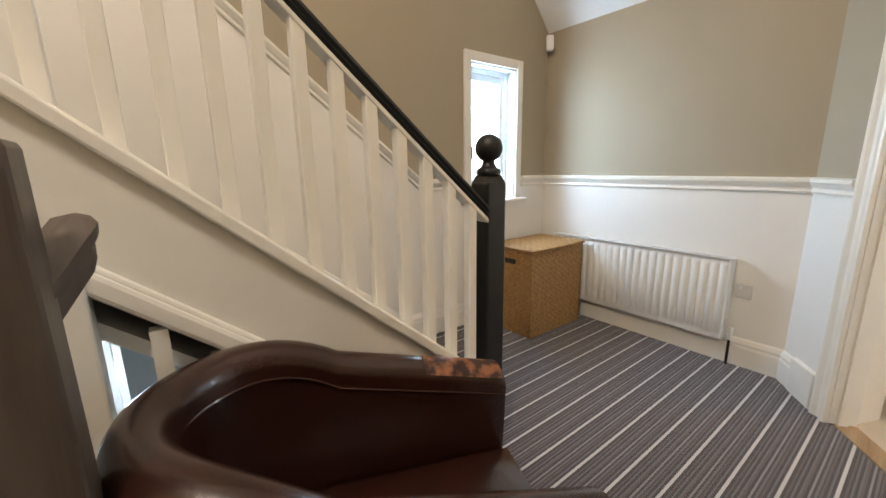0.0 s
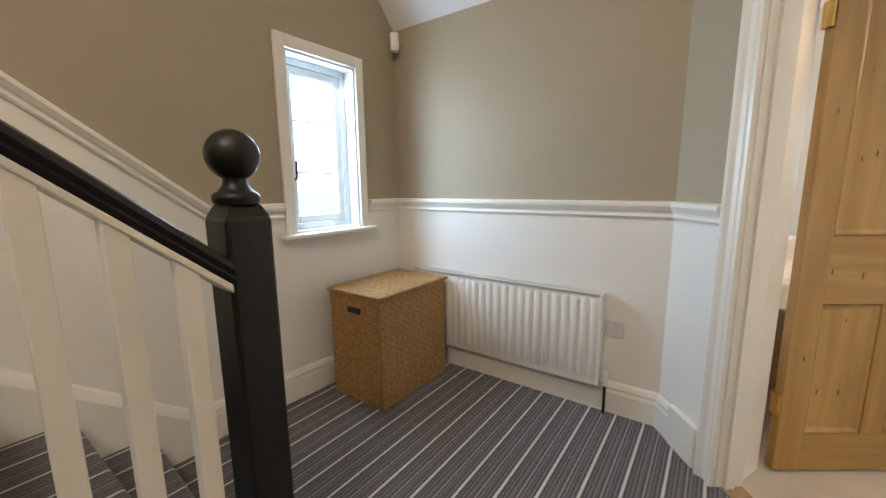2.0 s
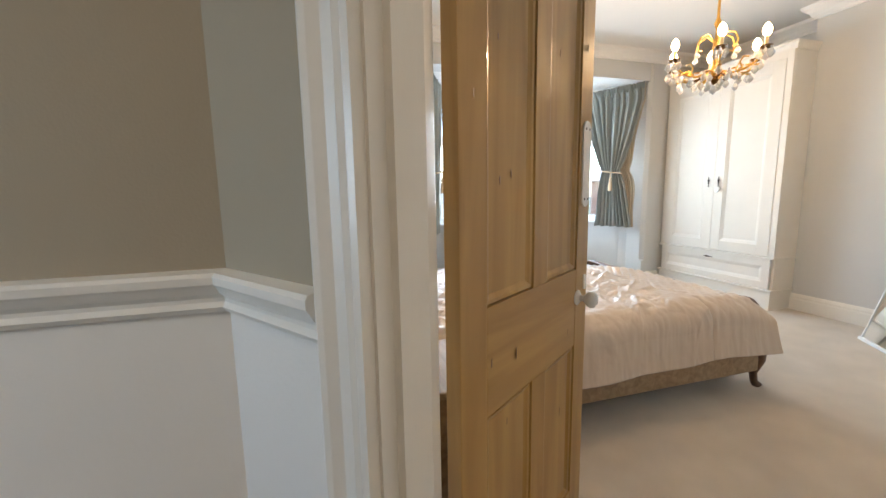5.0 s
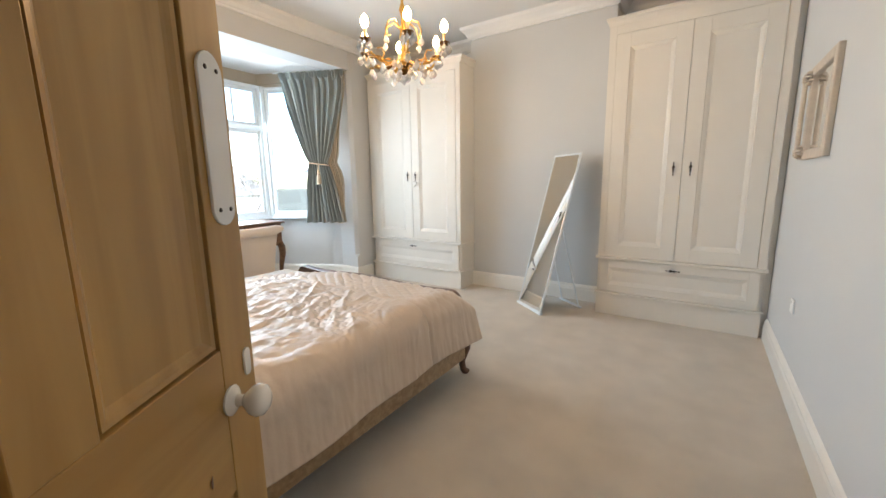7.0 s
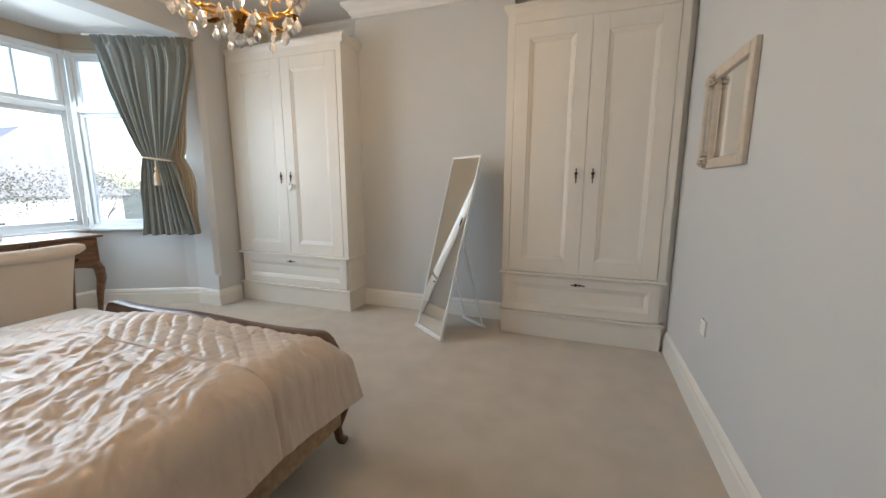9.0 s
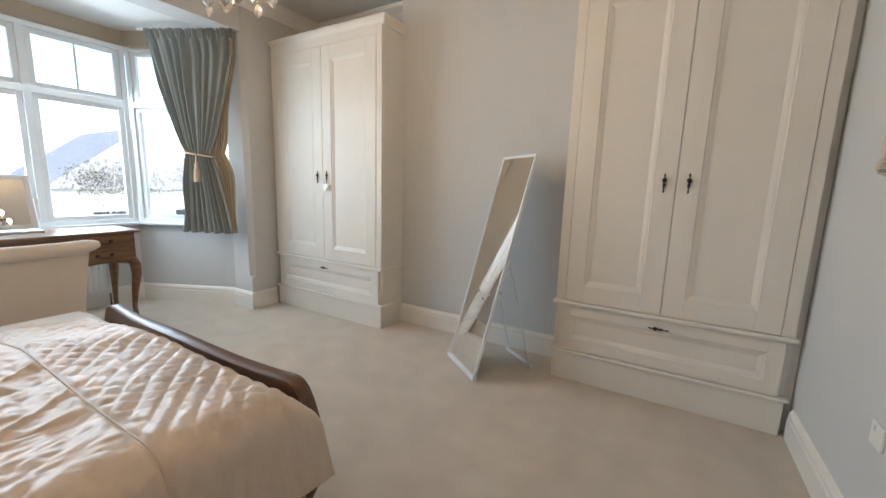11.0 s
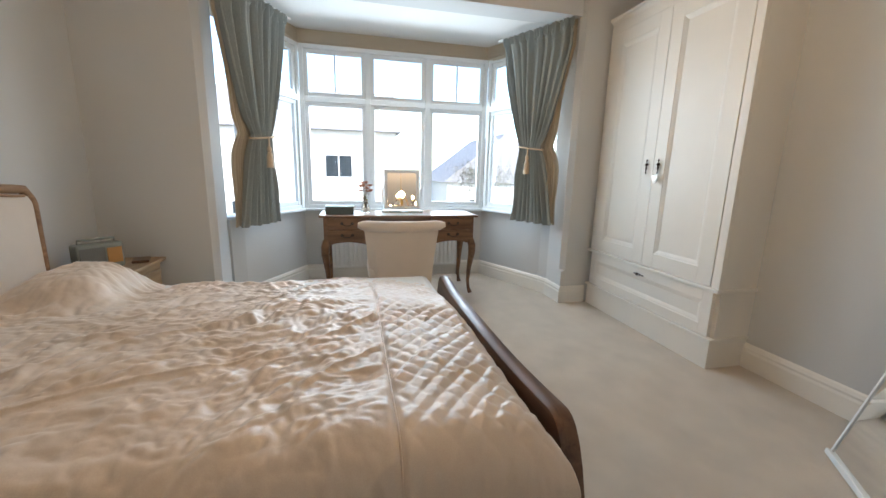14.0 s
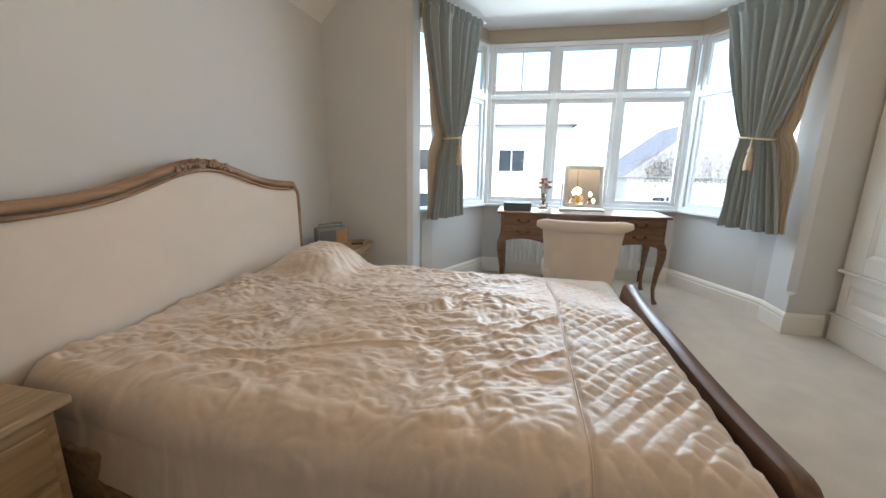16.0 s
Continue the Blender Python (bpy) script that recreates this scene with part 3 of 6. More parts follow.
for side in (0, 1):
    y, sg = (0.0, -1) if side == 0 else (0.040, 1)
    kx, kz = LEAF_W - 0.092, 0.90
    bm = bmesh.new()
    lathe(bm, [(0.026, 0.0), (0.027, 0.004), (0.020, 0.009), (0.011, 0.012), (0.010, 0.024), (0.017, 0.030), (0.026, 0.040), (0.029, 0.050), (0.026, 0.060), (0.016, 0.067), (0.004, 0.069)], pose(kx, y, kz, 90 if sg < 0 else -90), 20)
    part("door_knob", bm, CHINA, door, "white china knob on a round rose", smooth=True)
    bm = bmesh.new()
    oval_plate(bm, LEAF_W - 0.030, kz + 0.045, 0.022, 0.055, y, y + sg * 0.005)
    part("keyhole_cover", bm, CHINA, door, "small white china keyhole cover", bevel=0.0015)
    bm = bmesh.new()
    oval_plate(bm, LEAF_W - 0.052, 1.352, 0.070, 0.285, y, y + sg * 0.006)
    plate = part("finger_plate", bm, CHINA, door, "white china finger plate with rounded ends", bevel=0.002)
    for dx, dz in ((-0.016, 0.115), (0.016, 0.115), (-0.016, -0.115), (0.016, -0.115)):
        bm = bmesh.new()
        lathe(bm, [(0.004, 0), (0.004, 0.0015), (0.002, 0.002)], pose(LEAF_W - 0.052 + dx, y + sg * 0.006, 1.352 + dz, 90 if sg < 0 else -90), 8)
        part("screw", bm, IRON, plate)
for z in (0.25, 1.75):
    bm = B(((-0.012, 0.004, z), (0.0, 0.036, z + 0.09)))
    tube(bm, [(-0.006, 0.042, z), (-0.006, 0.042, z + 0.09)], 0.006)
    part("hinge", bm, BRASS, door, "brass butt hinge")

# ---- stairs ----
def cap_z(x):
    return 0.868 - 0.856 * (x - 2.3)


stair = thing("staircase", "white painted closed-string staircase with striped grey carpet on its steps", "staircase", pose(0, 0, 0))
for i in range(11):
    x1 = 2.985 - 0.222 * i
    z1 = 0.19 * (i + 1)
    bm = bmesh.new()
    box(bm, (x1 - 0.275, 1.242, z1 - 0.045), (x1 + 0.012, LY - 0.023, z1))
    box(bm, (x1 - 0.025, 1.242, z1 - 0.2), (x1, LY - 0.023, z1 - 0.045))
    if i == 0:
        for v in bm.verts:
            if v.co.y < 1.5 and v.co.x > 2.9:
                v.co.x -= 0.085
    part("step", bm, STRIPE, stair, bevel=0.012)
X0, X1 = 0.6, 2.90


def sloped(bm, x0, x1, y0, y1, dz0, dz1):
    a = []
    for x, y, dz in ((x0, y0, dz0), (x1, y0, dz0), (x1, y0, dz1), (x0, y0, dz1), (x0, y1, dz0), (x1, y1, dz0), (x1, y1, dz1), (x0, y1, dz1)):
        a.append(bm.verts.new((x, y, cap_z(x) + dz)))
    for f in ((0, 1, 2, 3), (7, 6, 5, 4), (0, 4, 5, 1), (1, 5, 6, 2), (2, 6, 7, 3), (3, 7, 4, 0)):
        bm.faces.new([a[i] for i in f])


bm = bmesh.new()
sloped(bm, X0, X1, 1.200, 1.240, -0.30, -0.045)
part("string", bm, GLOSS, stair, "cream gloss stair string")
bm = bmesh.new()
sloped(bm, X0, X1, 1.176, 1.300, -0.045, 0.0)
part("string_cap", bm, GLOSS, stair, bevel=0.007)
bm = bmesh.new()
sloped(bm, 1.60, X1, 1.178, 1.242, -0.365, -0.30)
part("bottom_moulding", bm, GLOSS, stair, bevel=0.012)
bm = bmesh.new()
sloped(bm, 1.60, X1, 1.186, 1.233, -0.325, -0.288)
part("bottom_bead", bm, GLOSS, stair, bevel=0.008)
bm = bmesh.new()
sloped(bm, X0, 2.70, 1.243, LY - 0.024, -0.475, -0.435)
part("soffit", bm, CEIL, stair, "white plaster underside of the stairs")
for i in range(8):
    x = 1.842 + 0.108 * i
    if x < 2.4:
        z = cap_z(x) - 0.38
        if z > 0.05:
            part("under_baluster", B(((x - 0.017, 1.194, 0.0), (x + 0.017, 1.228, z))), GLOSS, stair)
part("post", B(((1.668, 1.165, 0.0), (1.744, 1.238, cap_z(1.71) - 0.33))), GLOSS, stair, "cream painted square post under the string", bevel=0.006)

bal = thing("stair_balustrade", "white square balusters with a black handrail and black ball-topped newel", "balustrade", pose(0, 0, 0))
for i in range(23):
    x = 2.812 - 0.0985 * i
    a, b = cap_z(x), cap_z(x) + 0.66
    bm = bmesh.new()
    for v in box(bm, (x - 0.018, 1.258, a - 0.03), (x + 0.018, 1.292, b)):
        if v.co.z > a:
            v.co.z = cap_z(v.co.x) + 0.648
    part("baluster", bm, GLOSS, bal, bevel=0.002)
bm = bmesh.new()
prof = [(-0.024, 0.0), (0.024, 0.0), (0.030, 0.018), (0.026, 0.026), (0.031, 0.040), (0.026, 0.056), (0.012, 0.064), (-0.012, 0.064), (-0.026, 0.056), (-0.031, 0.040), (-0.026, 0.026), (-0.030, 0.018)]
rings = []
for x in (0.55, 2.892):
    rings.append([bm.verts.new((x, 1.284 + o * 1.1, cap_z(x) + 0.655 + u * 0.9)) for o, u in prof])
for j in range(len(prof)):
    k = (j + 1) % len(prof)
    bm.faces.new((rings[0][j], rings[0][k], rings[1][k], rings[1][j]))
bm.faces.new(rings[0])
bm.faces.new(rings[1])
part("handrail", bm, BLACK, bal, "black painted moulded handrail", bevel=0.0)
bm = bmesh.new()
sloped(bm, 0.55, 2.889, 1.254, 1.314, 0.640, 0.658)
part("rail_fillet", bm, GLOSS, bal, "white strip under the handrail", bevel=0.003)
NX, NY, NH = 2.937, 1.308, 0.050
bm = B(((NX - NH, NY - NH, 0.0), (NX + NH, NY + NH, 1.158)))
newel = part("newel_post", bm, BLACK, bal, "black painted square newel post", bevel=0.009)
bm = bmesh.new()
vs = [(NH - 0.004, 1.156), (NH - 0.014, 1.178), (0.030, 1.186)]
for (r0, z0), (r1, z1) in zip(vs, vs[1:]):
    a = [bm.verts.new((NX + sx * r0, NY + sy * r0, z0)) for sx, sy in ((-1, -1), (1, -1), (1, 1), (-1, 1))]
    b = [bm.verts.new((NX + sx * r1, NY + sy * r1, z1)) for sx, sy in ((-1, -1), (1, -1), (1, 1), (-1, 1))]
    for i in range(4):
        bm.faces.new((a[i], a[(i + 1) % 4], b[(i + 1) % 4], b[i]))
    bm.faces.new(b)
part("chamfer", bm, BLACK, newel)
bm = bmesh.new()
lathe(bm, [(0.030, 1.182), (0.043, 1.184), (0.047, 1.192), (0.047, 1.200), (0.043, 1.207), (0.036, 1.210), (0.030, 1.216), (0.025, 1.226), (0.023, 1.236), (0.026, 1.243)], pose(NX, NY, 0), 28)
part("collar", bm, BLACK, newel, smooth=True)
bm = bmesh.new()
bmesh.ops.create_uvsphere(bm, u_segments=32, v_segments=20, radius=0.0535, matrix=pose(NX, NY, 1.286))
part("ball", bm, BLACK, newel, "black turned ball finial", smooth=True)

# dark newel and rail end of the flight going down
DARK = wood("dark_stained_wood", (0.075, 0.055, 0.045), (0.12, 0.095, 0.08), 0.4, axis=2)
low = thing("lower_newel", "dark stained newel post with the end of a handrail", "newel post", pose(1.712, 0.82, 0))
part("post", B(((-0.045, -0.045, 0), (0.045, 0.045, 1.255))), DARK, low, bevel=0.010)
bm = bmesh.new()
prof = [(-0.022, -0.075), (0.022, -0.075), (0.024, -0.040), (0.034, -0.030), (0.036, -0.012), (0.024, 0.0), (0.0, 0.005), (-0.024, 0.0), (-0.036, -0.012), (-0.034, -0.030), (-0.024, -0.040)]
rings = []
for p, k in (((-0.03, -0.02, 1.03), 1.0), ((0.062, 0.098, 1.158), 1.0), ((0.070, 0.106, 1.160), 0.8)):
    side = Vector((0.79, -0.61, 0))
    rings.append([bm.verts.new(Vector(p) + side * (o * k) + Vector((0, 0, u * k))) for o, u in prof])
for r0, r1 in zip(rings, rings[1:]):
    for j in range(len(prof)):
        k = (j + 1) % len(prof)
        bm.faces.new((r0[j], r0[k], r1[k], r1[j]))
bm.faces.new(rings[0])
bm.faces.new(rings[-1])
part("handrail_end", bm, DARK, low, "moulded end of a dark handrail", smooth=True)

# ---- tub chair ----
def tub_chair(m):
    """Local x is the way the chair faces; the shell is a U of padded leather."""
    ch = thing("tub_chair", "worn brown leather tub chair with a scuffed arm", "armchair", m)
    HW, AX, NB = 0.25, 0.43, 36
    line = [(AX - (AX + 0.02) * i / 12, HW) for i in range(12)]
    line += [(-0.02 - 0.33 * math.sin(math.pi * i / NB), HW * math.cos(math.pi * i / NB)) for i in range(NB + 1)]
    line += [(-0.02 + (AX + 0.02) * (i + 1) / 12, -HW) for i in range(12)]
    n = len(line)

    def crest(x):
        u = max(0.0, min(1.0, (-0.02 - x) / 0.25))
        return 0.648 + 0.22 * (AX - max(x, -0.02)) + 0.077 * u * (2 - u)

    def frame_at(i):
        p, q = line[max(0, i - 1)], line[min(n - 1, i + 1)]
        d = Vector((q[0] - p[0], q[1] - p[1], 0)).normalized()
        return Vector((*line[i], 0)), Vector((d.y, -d.x, 0))

    def section(i):
        """Offsets out of the chair and heights, from the inner foot over the roll to the outer foot."""
        z, out = crest(line[i][0]), []
        for o, h in ((-0.005, 0.36), (-0.030, 0.46), (-0.042, z - 0.16), (-0.047, z - 0.09)):
            out.append((o, h))
        for k in range(9):
            q = math.pi * (1 - k / 8)
            out.append((0.004 + 0.050 * math.cos(q), z - 0.046 + 0.046 * math.sin(q)))
        out += [(0.050, z - 0.10), (0.042, z - 0.22), (0.030, 0.30), (0.015, 0.10)]
        return out

    bm = bmesh.new()
    rings = []
    for i in range(n):
        c, o = frame_at(i)
        rings.append([bm.verts.new(c - o * w + Vector((0, 0, h))) for w, h in section(i)])
    m_ = len(rings[0])
    for a, b in zip(rings, rings[1:]):
        for k in range(m_):
            bm.faces.new((a[k], a[(k + 1) % m_], b[(k + 1) % m_], b[k]))
    for ring in (rings[0], rings[-1]):
        cap = [bm.verts.new(v.co + Vector((0.012, 0, -0.004))) for v in ring]
        mid = sum((v.co for v in cap), Vector()) / m_
        for v in cap:
            v.co = mid + (v.co - mid) * 0.86
        for k in range(m_):
            bm.faces.new((ring[k], ring[(k + 1) % m_], cap[(k + 1) % m_], cap[k]))
        bm.faces.new(cap)
    shell = part("back", bm, LEATHER, ch, "wrap-round leather back and arms", smooth=True)
    bm = bmesh.new()
    pts = []
    for i in range(n):
        c, o = frame_at(i)
        pts.append(c - o * 0.052 + Vector((0, 0, crest(line[i][0]) - 0.075)))
    tube(bm, pts, 0.004, 6)
    part("piping", bm, LEATHER, shell, smooth=True)
    bm = bmesh.new()
    rows = []
    for i in range(7):
        c, o = frame_at(i)
        rows.append([bm.verts.new(c - o * (w * 1.012) + Vector((0, 0, h + 0.0015))) for w, h in section(i)[3:12]])
    for a, b in zip(rows, rows[1:]):
        for k in range(len(a) - 1):
            bm.faces.new((a[k], a[k + 1], b[k + 1], b[k]))
    part("worn_patch", bm, SCUFF, shell, "cracked and rubbed tan leather", smooth=True)
    bm = bmesh.new()
    rows = []
    for j in range(9):
        x = -0.28 + 0.73 * j / 8
        row = []
        for i in range(9):
            y = -0.205 + 0.41 * i / 8
            if x < -0.02:
                y *= max(0.35, math.sqrt(max(0.0, 1 - ((x + 0.02) / 0.30) ** 2)))
            e = (1 - (abs(i - 4) / 4) ** 4) * (1 - (max(0, j - 4) / 4) ** 6)
            row.append(bm.verts.new((x, y, 0.385 + 0.055 * e)))
        rows.append(row)
    for a, b in zip(rows, rows[1:]):
        for k in range(8):
            bm.faces.new((a[k], a[k + 1], b[k + 1], b[k]))
    ret = bmesh.ops.extrude_face_region(bm, geom=list(bm.faces))
    for v in [g for g in ret["geom"] if isinstance(g, bmesh.types.BMVert)]:
        v.co.z = 0.28
    part("seat_cushion", bm, LEATHER, ch, "domed leather seat", smooth=True)
    part("seat_base", B(((-0.28, -0.20, 0.10), (0.42, 0.20, 0.285))), LEATHER, ch, bevel=0.03, smooth=True)
    for sx in (-0.24, 0.36):
        for sy in (-0.18, 0.18):
            bm = bmesh.new()
            lathe(bm, [(0.018, 0), (0.026, 0.10)], pose(sx, sy, 0), 12)
            part("leg", bm, BLACK, ch)
    return ch


def scuffed():
    m = material("scuffed_leather", (0.26, 0.10, 0.04), 0.55, var=0.4, scale=25, bump=0.5, bump_scale=120)
    n, l = m.node_tree.nodes, m.node_tree.links
    b = n["Principled BSDF"]
    co = next(x for x in n if x.type == "TEX_COORD")
    t = n.new("ShaderNodeTexNoise")
    t.inputs["Scale"].default_value, t.inputs["Detail"].default_value = 26, 9
    l.new(co.outputs["Object"], t.inputs["Vector"])
    r = n.new("ShaderNodeValToRGB")
    r.color_ramp.elements[0].position, r.color_ramp.elements[1].position = 0.44, 0.60
    r.color_ramp.elements[0].color, r.color_ramp.elements[1].color = (0.030, 0.0095, 0.006, 1), (0.27, 0.105, 0.045, 1)
    l.new(t.outputs[0], r.inputs[0])
    l.new(r.outputs[0], b.inputs["Base Color"])
    return m


SCUFF = scuffed()
tub_chair(pose(2.128, 0.87, 0, 0, 0, -22))

# ---- laundry basket ----
def wicker():
    m = material("woven_seagrass", (0.34, 0.188, 0.066), 0.65, var=0.45, scale=28, grain=0.5, grain_scale=120, bump=0.4, bump_scale=200, stretch=(1, 1, 1))
    return m


WICKER = wicker()


def woven(bm, o, u, v, w, h, nx, nz, amp=0.0045):
    """A woven sheet: strands along u go over and under the stakes."""
    o, u, v = Vector(o), Vector(u), Vector(v)
    nrm = u.cross(v)
    g = []
    for j in range(nz * 4 + 1):
        row = []
        for i in range(nx * 3 + 1):
            s, t = i / (nx * 3), j / (nz * 4)
            strand = abs(math.sin(math.pi * t * nz)) ** 0.6
            rowk = math.floor(t * nz * 0.999)
            jit = noise.noise(Vector((rowk * 3.7, s * 6, o.x))) * 1.6
            over = math.cos(math.pi * s * nx + math.pi * rowk + jit)
            wob = noise.noise(Vector((s * 25, t * 30, o.x + o.y)))
            row.append(bm.verts.new(o + u * (w * s) + v * (h * t + wob * 0.004) + nrm * amp * (strand * (0.55 + 0.45 * over) + wob * 0.5)))
        g.append(row)
    for a, b in zip(g, g[1:]):
        for i in range(len(a) - 1):
            bm.faces.new((a[i], a[i + 1], b[i + 1], b[i]))


BW, BD, BH = 0.585, 0.40, 0.625
basket = thing("laundry_basket", "tall rectangular woven seagrass laundry basket with a lid", "basket", pose(3.895, 1.862, 0))
bm = B(((0.004, 0.004, 0), (BW - 0.004, BD - 0.004, BH)))
woven(bm, (0, 0, 0), (1, 0, 0), (0, 0, 1), BW, BH, 22, 34)
woven(bm, (0, BD, 0), (0, -1, 0), (0, 0, 1), BD, BH, 16, 34)
woven(bm, (BW, 0, 0), (0, 1, 0), (0, 0, 1), BD, BH, 16, 34)
part("body", bm, WICKER, basket)
bm = B(((-0.006, -0.006, BH), (BW + 0.006, BD + 0.006, BH + 0.022)))
woven(bm, (-0.008, -0.008, BH + 0.022), (1, 0, 0), (0, 1, 0), BW + 0.016, BD + 0.016, 20, 16)
lid = part("lid", bm, WICKER, basket, "woven lid")
bm = bmesh.new()
tube(bm, [(-0.008, -0.008, BH + 0.012), (BW + 0.008, -0.008, BH + 0.012), (BW + 0.008, BD + 0.008, BH + 0.012), (-0.008, BD + 0.008, BH + 0.012), (-0.008, -0.008, BH + 0.012)], 0.011, 8)
part("rim", bm, WICKER, lid, smooth=True)
# no opening is cut: a black block gives the hand hole's inner shade
bm = B(((-0.010, 0.15, BH - 0.10), (0.002, 0.25, BH - 0.065)))
part("hand_hole_shade", bm, BLACK, basket, "black block for the shade inside the hand hole", bevel=0.005)

# ---- radiators ----
def radiator(name, m, w, h, depth, label):
    """Panel radiator, local x along it, y towards the room, z from its bottom."""
    ob = thing(name, label, "radiator", m)
    bm = bmesh.new()
    n = max(6, int(w / 0.052))
    prof = []
    for i in range(n):
        p = (w - 0.024) / n
        for k in range(8):
            c = 0.5 - 0.5 * math.cos(2 * math.pi * k / 8)
            prof.append((0.012 + p * (i + k / 8), 0.016 * min(1.0, 1.25 * c) ** 0.6))
    prof.append((w - 0.012, 0.0))
    zs = ((0.0, 0), (0.035, 0), (0.055, 1), (h - 0.055, 1), (h - 0.035, 0), (h - 0.006, 0))
    g = [[bm.verts.new((x, depth - 0.012 + y * k, z)) for x, y in prof] for z, k in zs]
    for a, b in zip(g, g[1:]):
        for i in range(len(a) - 1):
            bm.faces.new((a[i], a[i + 1], b[i + 1], b[i]))
    box(bm, (0.012, depth - 0.022, 0.0), (w - 0.012, depth - 0.0125, h - 0.006))
    part("front_panel", bm, RADIATOR, ob, "white fluted front panel", smooth=True)
    for x in (0.0, w - 0.012):
        part("side_panel", B(((x, 0.0, 0.004), (x + 0.012, depth + 0.002, h - 0.004))), RADIATOR, ob, bevel=0.003)
    part("back_panel", B(((0.012, 0.0, 0.01), (w - 0.012, 0.01, h - 0.02))), RADIATOR, ob)
    g = part("top_grille", B(((0.0, 0.0, h - 0.006), (w, 0.008, h)), ((0.0, depth - 0.010, h - 0.006), (w, depth + 0.002, h))), RADIATOR, ob)
    bm = bmesh.new()
    x = 0.014
    while x < w - 0.014:
        box(bm, (x, 0.008, h - 0.005), (x + 0.0035, depth - 0.010, h - 0.001))
        x += 0.0125
    tagged(part("grille_mesh", bm, RADIATOR, g), kind="stuff")
    bm = bmesh.new()
    tube(bm, [(-0.028, 0.035, -0.16), (-0.028, 0.035, 0.02)], 0.0075, 10)
    part("pipe", bm, IRON, ob, "copper-brown supply pipe")
    bm = bmesh.new()
    lathe(bm, [(0.012, -0.02), (0.012, 0.02), (0.016, 0.022), (0.016, 0.055), (0.012, 0.06)], pose(-0.028, 0.035, 0.02), 14)
    tube(bm, [(-0.028, 0.035, 0.025), (0.0, 0.035, 0.025)], 0.009, 10)
    part("valve", bm, PLASTIC, ob, "white radiator valve", smooth=True)
    return ob


radiator("radiator", pose(RX - 0.012, 0.905, 0.16, 0, 0, 90), 1.26, 0.505, 0.075, "white panel radiator fixed under the dado rail")
radiator("radiator", pose(9.322, -2.86, 0.14, 0, 0, 90), 1.58, 0.50, 0.08, "white panel radiator under the bay window")
# the plate's grey has the shade beside the radiator put into its colour
sock = thing("wall_socket", "socket plate beside the radiator, its grey darkened for shade", "socket", pose(RX, 0.852, 0.465), "sockets")
part("plate", B(((-0.010, -0.042, -0.042), (0, 0.042, 0.042))), material("shaded_grey_plate", (0.66, 0.65, 0.63), 0.45, metal=0.15), sock, bevel=0.003)
part("switch", B(((-0.014, 0.008, 0.012), (-0.010, 0.020, 0.030))), PLASTIC, sock)
pir = thing("alarm_sensor", "small white motion sensor in the corner near the ceiling", "sensor", pose(4.555, 2.305, 2.10, 0, 0, 45))
bm = bmesh.new()
box(bm, (-0.030, -0.028, 0.0), (0.030, 0.028, 0.115))
part("body", bm, PLASTIC, pir, bevel=0.010, smooth=True)
part("lens", B(((-0.022, -0.031, 0.018), (0.022, -0.027, 0.065))), WINPAINT, pir, bevel=0.0015)

# ---- windows ----
def glass_material():
    m = bpy.data.materials.new("window_glass")
    m.use_nodes = True
    n, l = m.node_tree.nodes, m.node_tree.links
    n.remove(n["Principled BSDF"])
    tr, gl, mx = n.new("ShaderNodeBsdfTransparent"), n.new("ShaderNodeBsdfGlossy"), n.new("ShaderNodeMixShader")
    gl.inputs["Roughness"].default_value = 0.02
    tr.inputs[0].default_value = (0.97, 0.985, 0.98, 1)
    mx.inputs[0].default_value = 0.05
    l.new(tr.outputs[0], mx.inputs[1])
    l.new(gl.outputs[0], mx.inputs[2])
    l.new(mx.outputs[0], n["Material Output"].inputs[0])
    return m


GLASS = glass_material()


def light_frame(name, parent, x0, x1, z0, z1, y, f=0.042, d=0.04, bars=0, label=""):
    """A sash in a local xz plane with its pane and glazing bars."""
    s = part(name, B(((x0, y, z0), (x0 + f, y + d, z1)), ((x1 - f, y, z0), (x1, y + d, z1)), ((x0 + f, y, z0), (x1 - f, y + d, z0 + f)), ((x0 + f, y, z1 - f), (x1 - f, y + d, z1))), WINPAINT, parent, label, bevel=0.004)
    p = part("pane", B(((x0 + f - 0.003, y + d * 0.5, z0 + f - 0.003), (x1 - f + 0.003, y + d * 0.5 + 0.004, z1 - f + 0.003))), GLASS, s)
    p.visible_shadow = False
    for k in range(bars):
        xc = x0 + (x1 - x0) * (k + 1) / (bars + 1)
        part("glazing_bar", B(((xc - 0.008, y + d * 0.3, z0 + f), (xc + 0.008, y + d * 0.75, z1 - f))), WINPAINT, s)
    return s


win = thing("window_1", "small white casement window with a deep painted surround", "window", pose(3.76, LY, 0.965), kind="structure")
w, h = 0.47, 0.965
part("casing", B(((-0.062, -0.022, -0.005), (0.0, 0.0, h + 0.068)), ((w, -0.022, -0.005), (w + 0.062, 0.0, h + 0.068)), ((0.0, -0.022, h), (w, 0.0, h + 0.068))), GLOSS, win, bevel=0.006)
part("reveal", B(((0.0, -0.005, 0), (0.012, 0.15, h)), ((w - 0.012, -0.005, 0), (w, 0.15, h)), ((0.012, -0.005, h - 0.012), (w - 0.012, 0.15, h)), ((0.012, 0.0, 0.0), (w - 0.012, 0.15, 0.012))), WINPAINT, win)
part("window_sill", B(((-0.095, -0.065, -0.026), (w + 0.095, 0.0, 0.0))), GLOSS, win, bevel=0.008)
